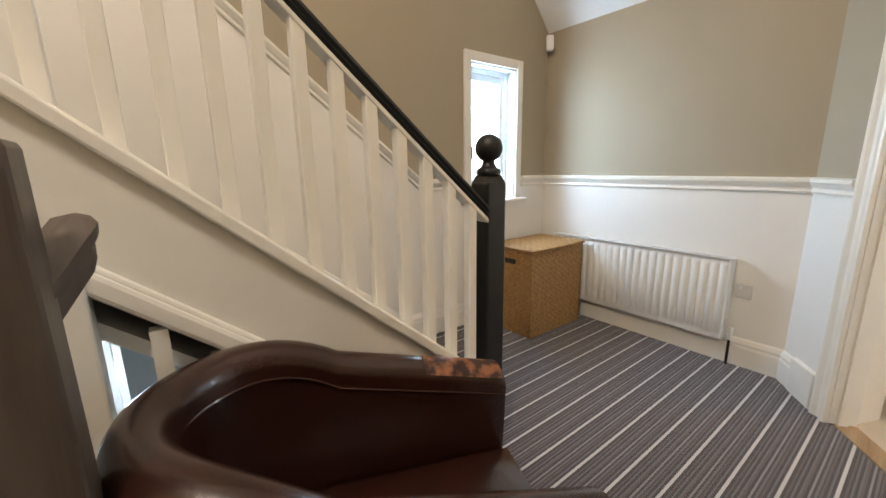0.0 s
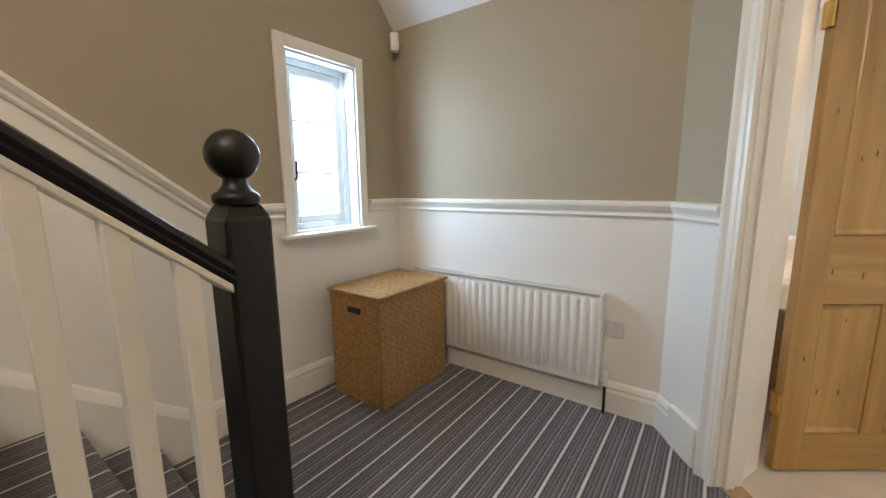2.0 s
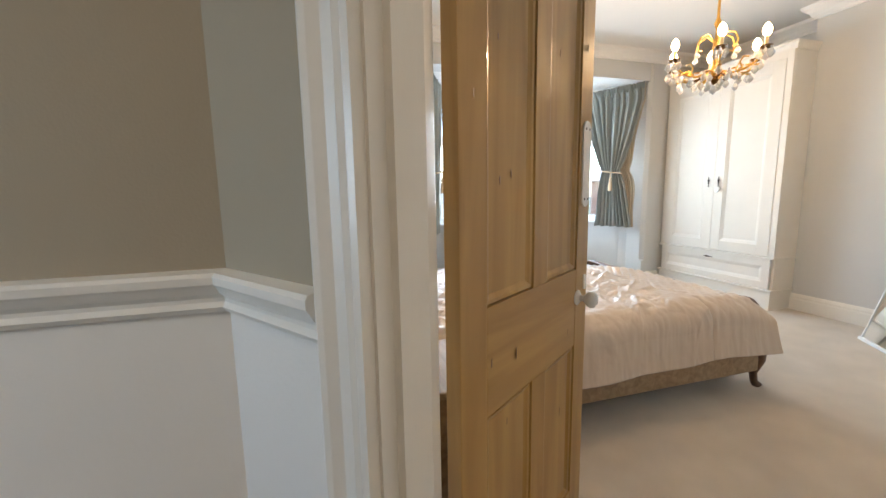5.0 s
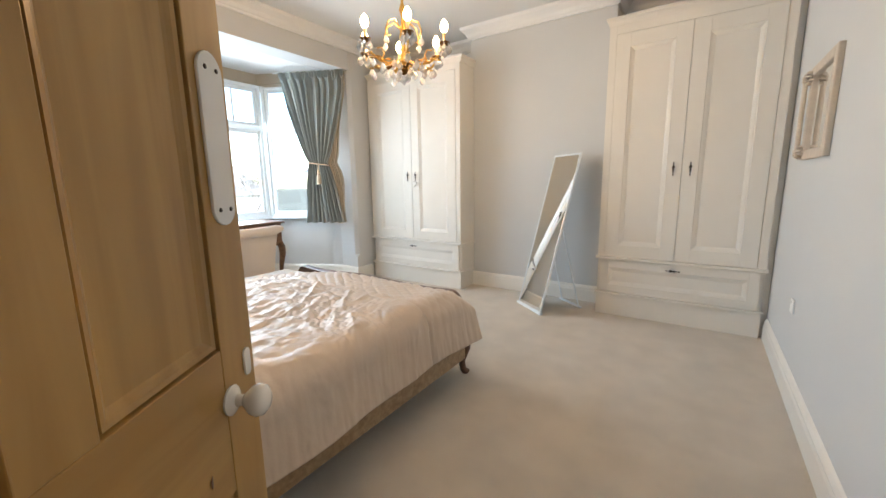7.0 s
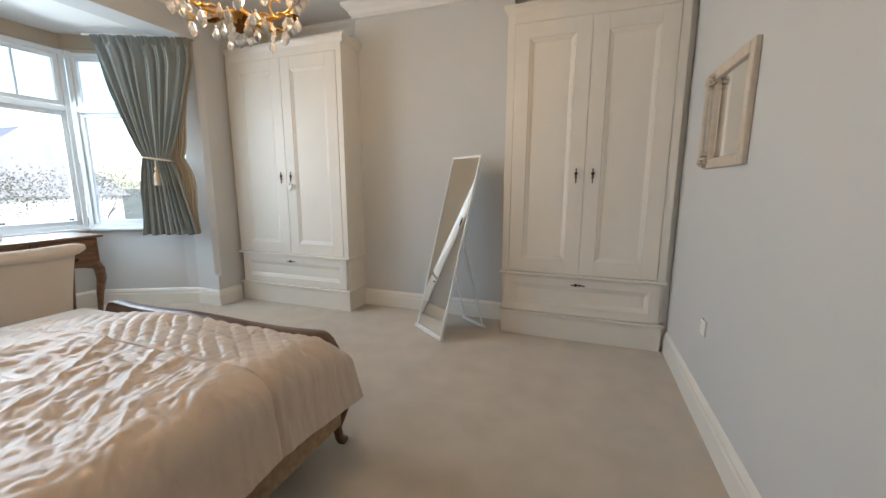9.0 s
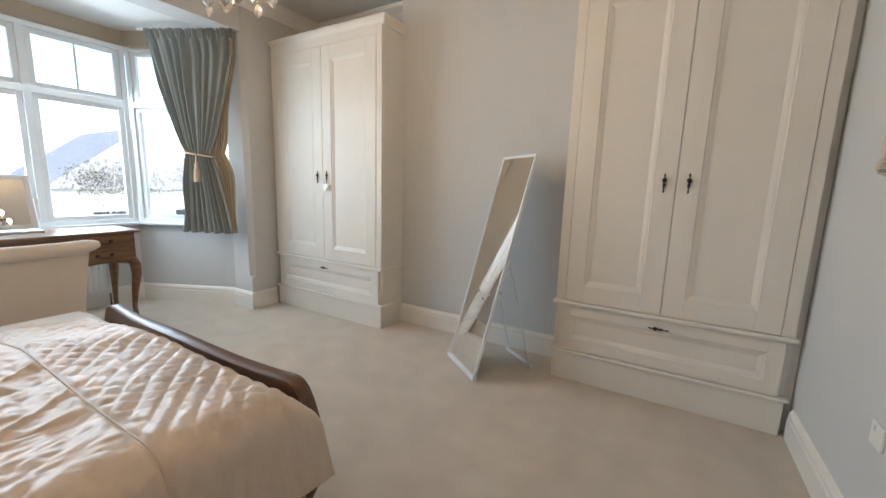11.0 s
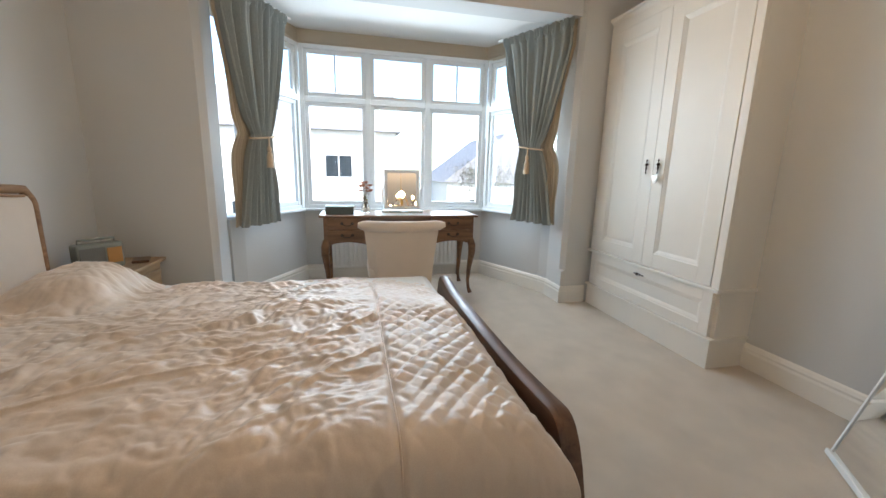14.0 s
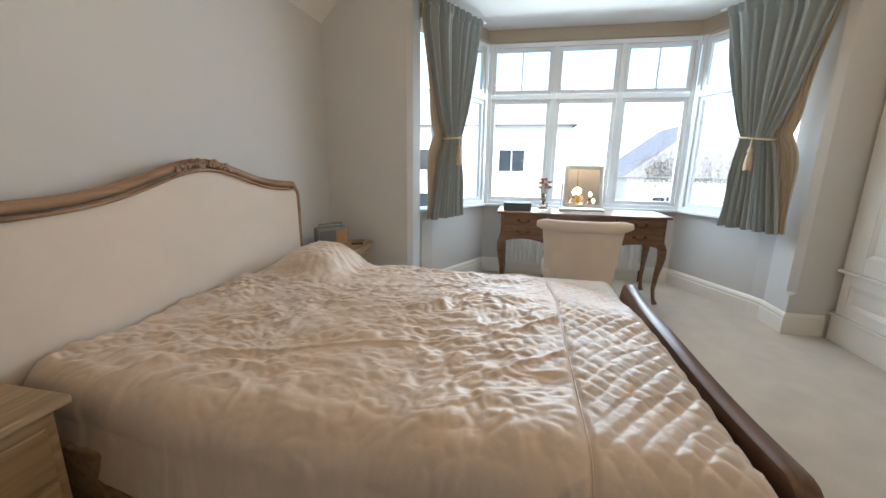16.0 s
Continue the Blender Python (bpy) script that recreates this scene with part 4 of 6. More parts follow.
fr = part("window_frame", B(((0.012, 0.075, 0.012), (0.05, 0.13, h - 0.012)), ((w - 0.05, 0.075, 0.012), (w - 0.012, 0.13, h - 0.012)), ((0.05, 0.075, 0.012), (w - 0.05, 0.13, 0.05)), ((0.05, 0.075, h - 0.05), (w - 0.05, 0.13, h - 0.012))), WINPAINT, win, bevel=0.004)
sash = light_frame("sash", win, 0.05, w - 0.05, 0.05, h - 0.05, 0.085, 0.04, 0.035)
for k in (1, 2):
    z = 0.05 + (h - 0.10) * k / 3
    part("glazing_bar", B(((0.09, 0.097, z - 0.006), (w - 0.09, 0.110, z + 0.006))), WINPAINT, sash)
bm = bmesh.new()
tube(bm, [(0.072, 0.08, 0.30), (0.072, 0.06, 0.30), (0.072, 0.055, 0.40)], 0.007)
part("handle", bm, IRON, win, "dark casement handle")

win = thing("window_5", "narrow white window lighting the hall below", "window", pose(OX0, LY, OZ0), kind="structure")
w, h = OX1 - OX0, OZ1 - OZ0
part("window_frame", B(((0.0, 0.12, 0.0), (0.045, 0.17, h)), ((w - 0.045, 0.12, 0.0), (w, 0.17, h)), ((0.045, 0.12, 0.0), (w - 0.045, 0.17, 0.045)), ((0.045, 0.12, h - 0.045), (w - 0.045, 0.17, h))), WINPAINT, win, bevel=0.004)
light_frame("sash", win, 0.045, w - 0.045, 0.045, h * 0.62, 0.13, 0.03, 0.03)
light_frame("top_light", win, 0.045, w - 0.045, h * 0.62, h - 0.045, 0.13, 0.03, 0.03)

WZ0, WZ1, TR = SILL, HEAD, 2.045


def bay_light(name, m, w, cols, label, bars):
    ob = thing(name, label, "window", m, kind="structure")
    part("window_frame", B(((0, 0, WZ0), (0.045, 0.07, WZ1)), ((w - 0.045, 0, WZ0), (w, 0.07, WZ1)), ((0.045, 0, WZ0), (w - 0.045, 0.07, WZ0 + 0.045)), ((0.045, 0, WZ1 - 0.045), (w - 0.045, 0.07, WZ1)), ((0.045, 0.001, TR - 0.03), (w - 0.045, 0.069, TR + 0.03))), WINPAINT, ob, bevel=0.005)
    for k in range(1, cols):
        x = 0.045 + (w - 0.09) * k / cols
        part("mullion", B(((x - 0.028, -0.003, WZ0 + 0.045), (x + 0.028, 0.067, WZ1 - 0.045))), WINPAINT, ob, bevel=0.004)
    for k in range(cols):
        a = 0.045 + (w - 0.09) * k / cols + (0.028 if k else 0)
        b = 0.045 + (w - 0.09) * (k + 1) / cols - (0.028 if k + 1 < cols else 0)
        light_frame("lower_sash", ob, a, b, WZ0 + 0.045, TR - 0.03, 0.02)
        light_frame("top_light", ob, a, b, TR + 0.03, WZ1 - 0.045, 0.02, bars=bars[k])
    return ob


bay_light("window_2", pose(9.27, -1.07, 0, 0, 0, -90), 2.13, 3, "wide white painted bay window with top lights", (1, 0, 1))
a2 = math.degrees(math.atan2(-3.62 + 3.20, 8.48 - 9.27))
bay_light("window_3", pose(9.27, -3.20, 0, 0, 0, a2), 0.895, 1, "angled white side window of the bay", (0,))
bay_light("window_4", pose(8.48, -0.65, 0, 0, 0, math.degrees(math.atan2(-1.07 + 0.65, 9.27 - 8.48))), 0.895, 1, "angled white side window of the bay", (0,))
bm = bmesh.new()
INS = [(8.40, -0.60), (8.47, -0.665), (9.22, -1.09), (9.22, -3.185), (8.47, -3.575), (8.40, -3.62)]
OUTS = [(8.40, -0.40), (8.58, -0.40), (9.45, -0.90), (9.45, -3.40), (8.58, -3.80), (8.40, -3.80)]
for i in range(5):
    prism(bm, [INS[i], OUTS[i], OUTS[i + 1], INS[i + 1]][::-1], SILL - 0.022, SILL + 0.004)
structure("window_sill", bm, WINPAINT, "white painted window board round the bay", "window sill", bevel=0.004)
bm = bmesh.new()
sweep(bm, [(0, 0), (0.03, 0), (0.03, 0.03), (0.012, 0.05), (0, 0.05)], [(8.36, -0.55, HEAD - 0.02), (8.48, -0.625, HEAD - 0.02), (9.335, -1.065, HEAD - 0.02), (9.335, -3.205, HEAD - 0.02), (8.48, -3.615, HEAD - 0.02), (8.36, -3.655, HEAD - 0.02)])
structure("trim", bm, BEIGE, "beige moulded band over the bay windows", "trim")

# ---- bed ----
BX0, BX1, BY0, BY1 = 5.50, 7.40, -2.20, 0.23
SATIN = material("cream_satin", (0.64, 0.515, 0.405), 0.40, var=0.07, scale=7, grain=0.12, grain_scale=300, bump=0.15, bump_scale=90, sheen=0.25)
def creased(m):
    """Fine sharp creases over the cloth, stretched across the bed."""
    n, l = m.node_tree.nodes, m.node_tree.links
    co, first = next(x for x in n if x.type == "TEX_COORD"), next(x for x in n if x.type == "BUMP")
    mp = n.new("ShaderNodeMapping")
    mp.inputs["Rotation"].default_value, mp.inputs["Scale"].default_value = (0, 0, radians(32)), (0.55, 1.5, 1.0)
    t = n.new("ShaderNodeTexNoise")
    t.noise_type, t.normalize = "RIDGED_MULTIFRACTAL", True
    t.inputs["Scale"].default_value, t.inputs["Detail"].default_value, t.inputs["Distortion"].default_value = 7.0, 4.0, 0.9
    bp = n.new("ShaderNodeBump")
    bp.inputs["Strength"].default_value, bp.inputs["Distance"].default_value = 0.42, 0.012
    l.new(co.outputs["Object"], mp.inputs[0])
    l.new(mp.outputs[0], t.inputs["Vector"])
    l.new(t.outputs[0], bp.inputs["Height"])
    l.new(first.outputs[0], bp.inputs["Normal"])
    l.new(bp.outputs[0], n["Principled BSDF"].inputs["Normal"])


creased(SATIN)
MATTRESS = material("white_mattress", (0.72, 0.70, 0.66), 0.9, var=0.04)
bed = thing("bed", "carved oak bed with upholstered headboard and dark curved footboard", "bed", pose(0, 0, 0))


def hb_top(x):
    u = (x - 6.465) / 0.925
    a = abs(u)
    ends = max(0.0, (5.51 - x) / 0.065, (x - 7.325) / 0.065)
    return 1.165 + 0.125 * math.exp(-(u / 0.42) ** 2) + 0.015 * math.cos(a * 3) - 0.05 * ends


NHB = 48
xs = [5.445 + 1.945 * i / NHB for i in range(NHB + 1)]
bm = bmesh.new()
pan = [(x, hb_top(x) - 0.05) for x in xs[1:-1]]
fa = [bm.verts.new((x, 0.195 + 0.006 * abs((x - 6.465) / 0.9) ** 4, z)) for x, z in pan]
fb = [bm.verts.new((x, 0.195, 0.42)) for x, z in pan]
ba = [bm.verts.new((x, 0.25, z)) for x, z in pan]
bb = [bm.verts.new((x, 0.25, 0.42)) for x, z in pan]
for i in range(len(pan) - 1):
    bm.faces.new((fa[i], fa[i + 1], fb[i + 1], fb[i]))
    bm.faces.new((ba[i + 1], ba[i], bb[i], bb[i + 1]))
    bm.faces.new((fa[i + 1], fa[i], ba[i], ba[i + 1]))
part("headboard_panel", bm, LINEN, bed, "cream linen upholstered headboard panel", smooth=True)
bm = bmesh.new()
path = [(5.470, 0.215, 0.0)] + [(5.470, 0.215, z) for z in (0.4, 0.8, 1.05)] + [(5.480, 0.215, hb_top(5.445) - 0.02)] + [(x, 0.215, hb_top(x) - 0.012) for x in xs[2:-2]] + [(7.355, 0.215, hb_top(7.39) - 0.02)] + [(7.365, 0.215, z) for z in (1.05, 0.8, 0.4, 0.0)]
tube(bm, path, 0.025, 12)
CARVED = wood("red_brown_oak", (0.20, 0.105, 0.05), (0.36, 0.215, 0.115), 0.5, axis=0)
hbf = part("headboard_frame", bm, CARVED, bed, "carved weathered oak headboard frame", smooth=True)
bm = bmesh.new()
tube(bm, [(x, 0.183, hb_top(x) - 0.048) for x in xs[3:-3]], 0.008, 8)
part("inner_bead", bm, CARVED, hbf, smooth=True)
rng = random.Random(4)
bm = bmesh.new()
for k in range(44):
    x = 6.465 + rng.uniform(-0.19, 0.19)
    z = hb_top(x) - 0.012 + rng.uniform(-0.022, 0.022)
    bmesh.ops.create_icosphere(bm, subdivisions=1, radius=rng.uniform(0.007, 0.014), matrix=pose(x, 0.186, z) @ Matrix.Diagonal((1.3, 0.6, 1, 1)))
part("carving", bm, CARVED, hbf, "carved flower crest", smooth=True)
for x in (BX0 - 0.015, BX1 - 0.015):
    bm = bmesh.new()
    for y0, y1 in ((BY0 + 0.04, BY1 - 0.04),):
        box(bm, (x - 0.012, y0, 0.115), (x + 0.022, y1, 0.37))
    part("side_rail", bm, OAK, bed, bevel=0.008)
FOOTWOOD = wood("red_brown_walnut", (0.085, 0.036, 0.018), (0.17, 0.085, 0.045), 0.38, axis=0, coat=0.1)
bm = bmesh.new()
rings = []
NF = 72
for i in range(NF + 1):
    u = -1 + 2 * i / NF
    x = (BX0 + BX1) / 2 + 0.002 + u * ((BX1 - BX0) / 2 - 0.006)
    a = abs(u)
    z = 0.556 + 0.012 * math.cos(math.pi * u * 1.6) - (0.24 * ((a - 0.84) / 0.16) ** 2.6 if a > 0.84 else 0)
    y = BY0 - 0.016 + 0.022 * math.cos(math.pi * u)
    rings.append([bm.verts.new((x, y + oy, max(0.24, z + oz) if oz > -0.1 else 0.22)) for oy, oz in ((0.022, -0.2), (0.022, -0.03), (0.021, -0.006), (0.014, 0.0), (-0.036, 0.0), (-0.043, -0.006), (-0.043, -0.036), (-0.014, -0.055), (-0.010, -0.2))])
for a, b in zip(rings, rings[1:]):
    for k in range(9):
        bm.faces.new((a[k], a[(k + 1) % 9], b[(k + 1) % 9], b[k]))
bm.faces.new(rings[0])
bm.faces.new(rings[-1])
part("footboard", bm, FOOTWOOD, bed, "low dark walnut footboard with a rolled top", smooth=True)
for x, y in ((BX0 + 0.01, BY0 + 0.03), (BX1 - 0.01, BY0 + 0.03)):
    bm = bmesh.new()
    sx = -1 if x < 6 else 1
    tube(bm, [(x, y, 0.32), (x + sx * 0.012, y - 0.012, 0.24), (x + sx * 0.015, y - 0.018, 0.18), (x, y, 0.09), (x + sx * 0.005, y - 0.008, 0.03), (x + sx * 0.02, y - 0.022, 0.0)], [0.045, 0.045, 0.038, 0.024, 0.022, 0.030], 12)
    part("leg", bm, WALNUT, bed, "carved cabriole leg", smooth=True)
part("mattress", B(((BX0 + 0.03, BY0 + 0.06, 0.30), (BX1 - 0.03, BY1 - 0.05, 0.54))), MATTRESS, bed, bevel=0.05)

# duvet: draped sheet with pillows under it, creases, and a puckered band at the foot
def ridged(x, y, seed, f):
    return 1 - abs(noise.noise(Vector((x * f, y * f, seed)))) * 2


def duvet():
    bm = bmesh.new()
    NXD, NYD = 470, 410
    SEAM = 328
    half, drop, r = (BX1 - BX0) / 2, 0.352, 0.16
    xc = (BX0 + BX1) / 2
    g = []
    for j in range(NYD + 1):
        v = j / NYD
        y = 0.155 + (BY0 + 0.015 - 0.155) * v
        row = []
        for i in range(NXD + 1):
            s = (-1 + 2 * i / NXD) * (half + drop)
            a = abs(s)
            sg = 1 if s > 0 else -1
            flat = half - 0.095
            if a < flat:
                px, dz, tilt = a, 0.0, 0.0
            elif a < flat + r * math.pi / 2:
                q = (a - flat) / r
                px, dz, tilt = flat + r * math.sin(q), -r * (1 - math.cos(q)), q / (math.pi / 2)
            else:
                e = a - flat - r * math.pi / 2
                px, dz, tilt = flat + r + e * 0.15, -r - e * 0.985, 1.0
            x = xc + sg * px
            # loose shape of the filling
            z = 0.615 + 0.02 * noise.noise(Vector((x * 1.3, y * 1.3, 2)))
            pil = math.exp(-((x - 7.05) / 0.30) ** 4) * math.exp(-((y + 0.14) / 0.22) ** 4)
            pil2 = math.exp(-((x - 6.2) / 0.42) ** 4) * math.exp(-((y + 0.02) / 0.22) ** 4)
            z -= 0.085 * max(0.0, min(1.0, (x - 6.6) / 0.7)) * (1 - pil)
            z += 0.12 * pil - 0.02 * pil2
            pull = 0.07 * max(0.0, min(1.0, (y + 0.55) / 0.65)) ** 1.5
            if s < 0:
                x += pull * tilt + 0.5 * pull * max(0.0, (a - half + 0.25) / 0.55)
                z -= 0.25 * pull * max(0.0, (a - half + 0.35) / 0.6)
            # creases running across and down towards the edge
            jx, jy = 0.035 * noise.noise(Vector((x * 3.1, y * 3.1, 5))), 0.03 * noise.noise(Vector((x * 3.4, y * 3.4, 15)))
            fine = 0.0030 * noise.noise(Vector((x * 27, y * 27, 31))) + 0.0016 * noise.noise(Vector((x * 55, y * 55, 33)))
            if j <= SEAM:
                d1 = x * 0.86 + y * 0.5
                d2 = x * 0.5 - y * 0.86
                wx, wy = d1 + 0.09 * noise.noise(Vector((x * 2.2, y * 2.2, 9))), d2 + 0.09 * noise.noise(Vector((x * 2.2, y * 2.2, 19)))
                patch = 0.55 + 0.75 * noise.noise(Vector((x * 2.7, y * 2.7, 41)))
                c1 = max(0, ridged(wx * 1.0, wy * 0.28, 3, 2.6)) ** 9
                crumple = 0.0
                for f, am, sd in ((3.4, 0.020, 7), (7.0, 0.0190, 12), (13.0, 0.0115, 23), (25.0, 0.0065, 29)):
                    n1 = noise.noise(Vector((wx * f + 2.2 * jx * f, wy * f * 0.8, sd)))
                    crumple += am * (abs(n1) * 1.6 - 0.35) * (1 if sd % 2 else -1)
                wr = (0.015 * c1 + crumple * max(0.35, min(1.15, patch + 0.35))) * (1 - 0.65 * tilt) + 0.6 * fine
            else:
                # lattice of small puffed tucks, pulled flat towards the hanging side
                xx, yy = (x + jx) / 0.100, (y + jy) / 0.078
                p, q = xx + yy, xx - yy
                fp, fq = p - math.floor(p), q - math.floor(q)
                puff = (4 * fp * (1 - fp)) ** 0.7 * (4 * fq * (1 - fq)) ** 0.7
                lean = 0.5 * (fp + fq)
                flat_k = 1 - 0.75 * tilt
                keep = 0.6 + 0.55 * noise.noise(Vector((x * 4, y * 4, 51)))
                wr = (0.0175 * puff * (0.55 + 0.75 * lean) - 0.003) * flat_k * max(0.35, keep)
                wr += (0.005 * noise.noise(Vector((x * 5, y * 5, 4))) + 0.005 * max(0, ridged(x * 0.5 + y * 0.6, y * 0.25 - x * 0.2, 6, 8)) ** 6) * (1 - 0.4 * tilt) + fine
            seam = math.exp(-((j - SEAM) / 2.2) ** 2)
            wr = wr * (1 - seam) - 0.006 * seam
            fall = 0.014 * math.sin(y * 5 + 1.5 * noise.noise(Vector((y * 2, 0, 3)))) * tilt * max(0.0, (a - flat) / drop)
            hem = 0.02 * noise.noise(Vector((y * 3, sg, 8))) * tilt
            foot = (0.020 if s < 0 else 0.01) * max(0, (v - 0.80) / 0.20) ** 1.5 * tilt * max(0.0, (a - flat - 0.1) / drop)
            rim = (0.10 * max(0, (v - 0.95) / 0.05) ** 2 + 0.03 * max(0, (v - 0.86) / 0.14)) * (1 - tilt)
            row.append(bm.verts.new((x + sg * (wr * tilt + fall + foot * 0.9), y - foot * 0.9, z + dz + wr * (1 - 0.7 * tilt) + hem + foot * 0.55 - rim)))
        g.append(row)
    seam_line = [v.co.copy() for v in g[SEAM]]
    sheets = []
    for lo, hi in ((0, SEAM), (SEAM, NYD)):
        sheet = bmesh.new()
        rows = [[sheet.verts.new(v.co) for v in row] for row in g[lo:hi + 1]]
        for a, b in zip(rows, rows[1:]):
            for i in range(NXD):
                sheet.faces.new((a[i], b[i], b[i + 1], a[i + 1]))
        sheets.append(sheet)
    bm.free()
    return sheets[0], sheets[1], seam_line


cover, band, seam_line = duvet()
quilt = thing("duvet", "crumpled cream satin duvet with a puckered band, over the bed", "duvet", pose(0, 0, 0))
for nm, sheet, lab in (("cover", cover, "crumpled cream satin cover"), ("puckered_band", band, "band of small puckered tucks across the foot")):
    ob = part(nm, sheet, SATIN, quilt, lab)
    for p in ob.data.polygons:
        p.use_smooth = True
    so = ob.modifiers.new("thickness", "SOLIDIFY")
    so.thickness, so.offset = 0.012, -1
bm = bmesh.new()
tube(bm, [(c.x, c.y, c.z + 0.002) for c in seam_line[::3]], 0.003, 6)
part("seam_piping", bm, SATIN, quilt, "corded seam", smooth=True)

# ---- bedside tables ----
def bedside(m, w, d, h, label):
    ob = thing("bedside_table", label, "bedside table", m, "bedside tables")
    part("top", B(((-0.015, -0.015, h - 0.028), (w + 0.015, d, h))), OAK, ob, bevel=0.006)
    part("body", B(((0.02, 0.015, 0.12), (w - 0.02, d - 0.01, h - 0.028))), OAK, ob, bevel=0.004)
    z0 = 0.16
    for k in range(2):
        z1 = z0 + (h - 0.22) / 2
        dr = part("drawer", B(((0.05, 0.002, z0), (w - 0.05, 0.016, z1 - 0.015))), OAK, ob, bevel=0.005)
        bm = bmesh.new()
        lathe(bm, [(0.008, 0), (0.008, 0.01), (0.016, 0.018), (0.012, 0.028), (0.003, 0.03)], pose(w / 2, 0.002, (z0 + z1) / 2, 90), 12)
        part("knob", bm, OAK, dr, smooth=True)
        z0 = z1
    for x in (0.03, w - 0.03):
        for y in (0.035, d - 0.04):
            bm = bmesh.new()
            box(bm, (x - 0.022, y - 0.022, 0), (x + 0.022, y + 0.022, 0.125))
            part("leg", bm, OAK, ob, bevel=0.004)
    return ob


bedside(pose(4.985, -0.165, 0), 0.45, 0.42, 0.60, "oak bedside table beside the bed")
bedside(pose(7.475, -0.17, 0), 0.46, 0.42, 0.60, "oak bedside table with a radio on it")
radio = thing("radio", "grey-green retro radio with an orange dial on the bedside table", "radio", pose(7.60, 0.06, 0.60, 0, 0, -38))
RADIOM = material("sage_grey_leatherette", (0.22, 0.24, 0.21), 0.55, var=0.1, bump=0.2, bump_scale=300)
part("case", B(((-0.13, -0.045, 0), (0.13, 0.055, 0.175))), RADIOM, radio, bevel=0.014)
part("grille", B(((-0.115, -0.050, 0.03), (0.02, -0.044, 0.15))), material("grey_cloth", (0.16, 0.16, 0.15), 0.9, var=0.2, bump=0.4, bump_scale=400), radio)
part("dial", B(((0.03, -0.050, 0.035), (0.115, -0.044, 0.14))), material("amber_dial", (0.45, 0.22, 0.06), 0.35), radio, "amber tuning dial", bevel=0.004)
bm = bmesh.new()
tube(bm, [(-0.10, 0.005, 0.17), (-0.10, 0.005, 0.20), (0.10, 0.005, 0.20), (0.10, 0.005, 0.17)], 0.008)
part("handle", bm, RADIOM, radio, smooth=True)
book = tagged(mesh_object("book", B(((-0.075, -0.05, 0.0), (0.075, 0.05, 0.018))), WALNUT, bevel=0.003), "small closed brown book on the bedside table", "book")
book.matrix_world = pose(7.80, -0.09, 0.601, 0, 0, 20)

# ---- dressing table ----
TABLEWOOD = wood("mid_brown_walnut", (0.105, 0.048, 0.021), (0.225, 0.112, 0.052), 0.34, axis=1, scale=7, coat=0.2)
DX, DYA, DYB, DZ = 8.50, -2.87, -1.30, 0.858
desk = thing("dressing_table", "brown walnut dressing table with curved legs and brass drawer pulls", "dressing table", pose(DX, DYA, 0))
L, DD = DYB - DYA, 0.50
bm = bmesh.new()
pts = []
for i in range(25):
    t = i / 24
    pts.append((-0.02 + 0.018 * math.cos(2 * math.pi * t) - 0.012, -0.02 + (L + 0.04) * t))
prism(bm, [(DD + 0.01, -0.02)] + [(DD + 0.01, L + 0.02)] + pts[::-1], DZ - 0.024, DZ)
part("top", bm, TABLEWOOD, desk, "polished top with a shaped edge", bevel=0.006)
for y0, y1 in ((0.02, 0.47), (L - 0.47, L - 0.02)):
    part("drawer_case", B(((0.012, y0, 0.585), (DD, y1, DZ - 0.024))), TABLEWOOD, desk, bevel=0.004)
    for z0, z1 in ((0.60, 0.706), (0.716, 0.822)):
        dr = part("drawer", B(((0.0, y0 + 0.035, z0), (0.014, y1 - 0.035, z1))), TABLEWOOD, desk, bevel=0.004)
        yc, zc = (y0 + y1) / 2, (z0 + z1) / 2
        bm = bmesh.new()
        tube(bm, [(0, yc - 0.05, zc + 0.005), (-0.012, yc - 0.05, zc + 0.004), (-0.02, yc - 0.03, zc - 0.012), (-0.022, yc, zc - 0.016), (-0.02, yc + 0.03, zc - 0.012), (-0.012, yc + 0.05, zc + 0.004), (0, yc + 0.05, zc + 0.005)], 0.0045, 8)
        for q in (-0.05, 0.05):
            lathe(bm, [(0.016, 0), (0.012, 0.004), (0.004, 0.006)], pose(0.0, yc + q, zc + 0.004, 0, -90, 0), 10)
        part("drawer_pull", bm, IRON, dr, "dark brass swan-neck pull", smooth=True)
part("middle_drawer", B(((0.02, 0.475, 0.70), (DD, L - 0.475, DZ - 0.024))), TABLEWOOD, desk, bevel=0.004)
for y0, y1 in ((0.05, 0.45), (L - 0.45, L - 0.05)):
    bm = bmesh.new()
    n = 14
    for i in range(n):
        a, b = y0 + (y1 - y0) * i / n, y0 + (y1 - y0) * (i + 1) / n
        za = 0.585 - 0.035 * (abs(2 * (i + 0.5) / n - 1)) ** 2
        box(bm, (0.014, a, za), (0.03, b, 0.586))
    part("apron", bm, TABLEWOOD, desk)
for fx, sx in ((0.035, -1), (DD - 0.035, 1)):
    for fy, sy in ((0.045, -1), (L - 0.045, 1)):
        bm = bmesh.new()
        o = 0.022
        tube(bm, [(fx, fy, 0.60), (fx + sx * o, fy + sy * o * 0.6, 0.54), (fx + sx * o * 1.1, fy + sy * o * 0.7, 0.46), (fx, fy, 0.30), (fx - sx * 0.012, fy - sy * 0.01, 0.14), (fx - sx * 0.004, fy, 0.05), (fx + sx * 0.022, fy + sy * 0.015, 0.0)], [0.036, 0.042, 0.038, 0.026, 0.019, 0.018, 0.026], 12)
        part("leg", bm, TABLEWOOD, desk, "curved cabriole leg", smooth=True)

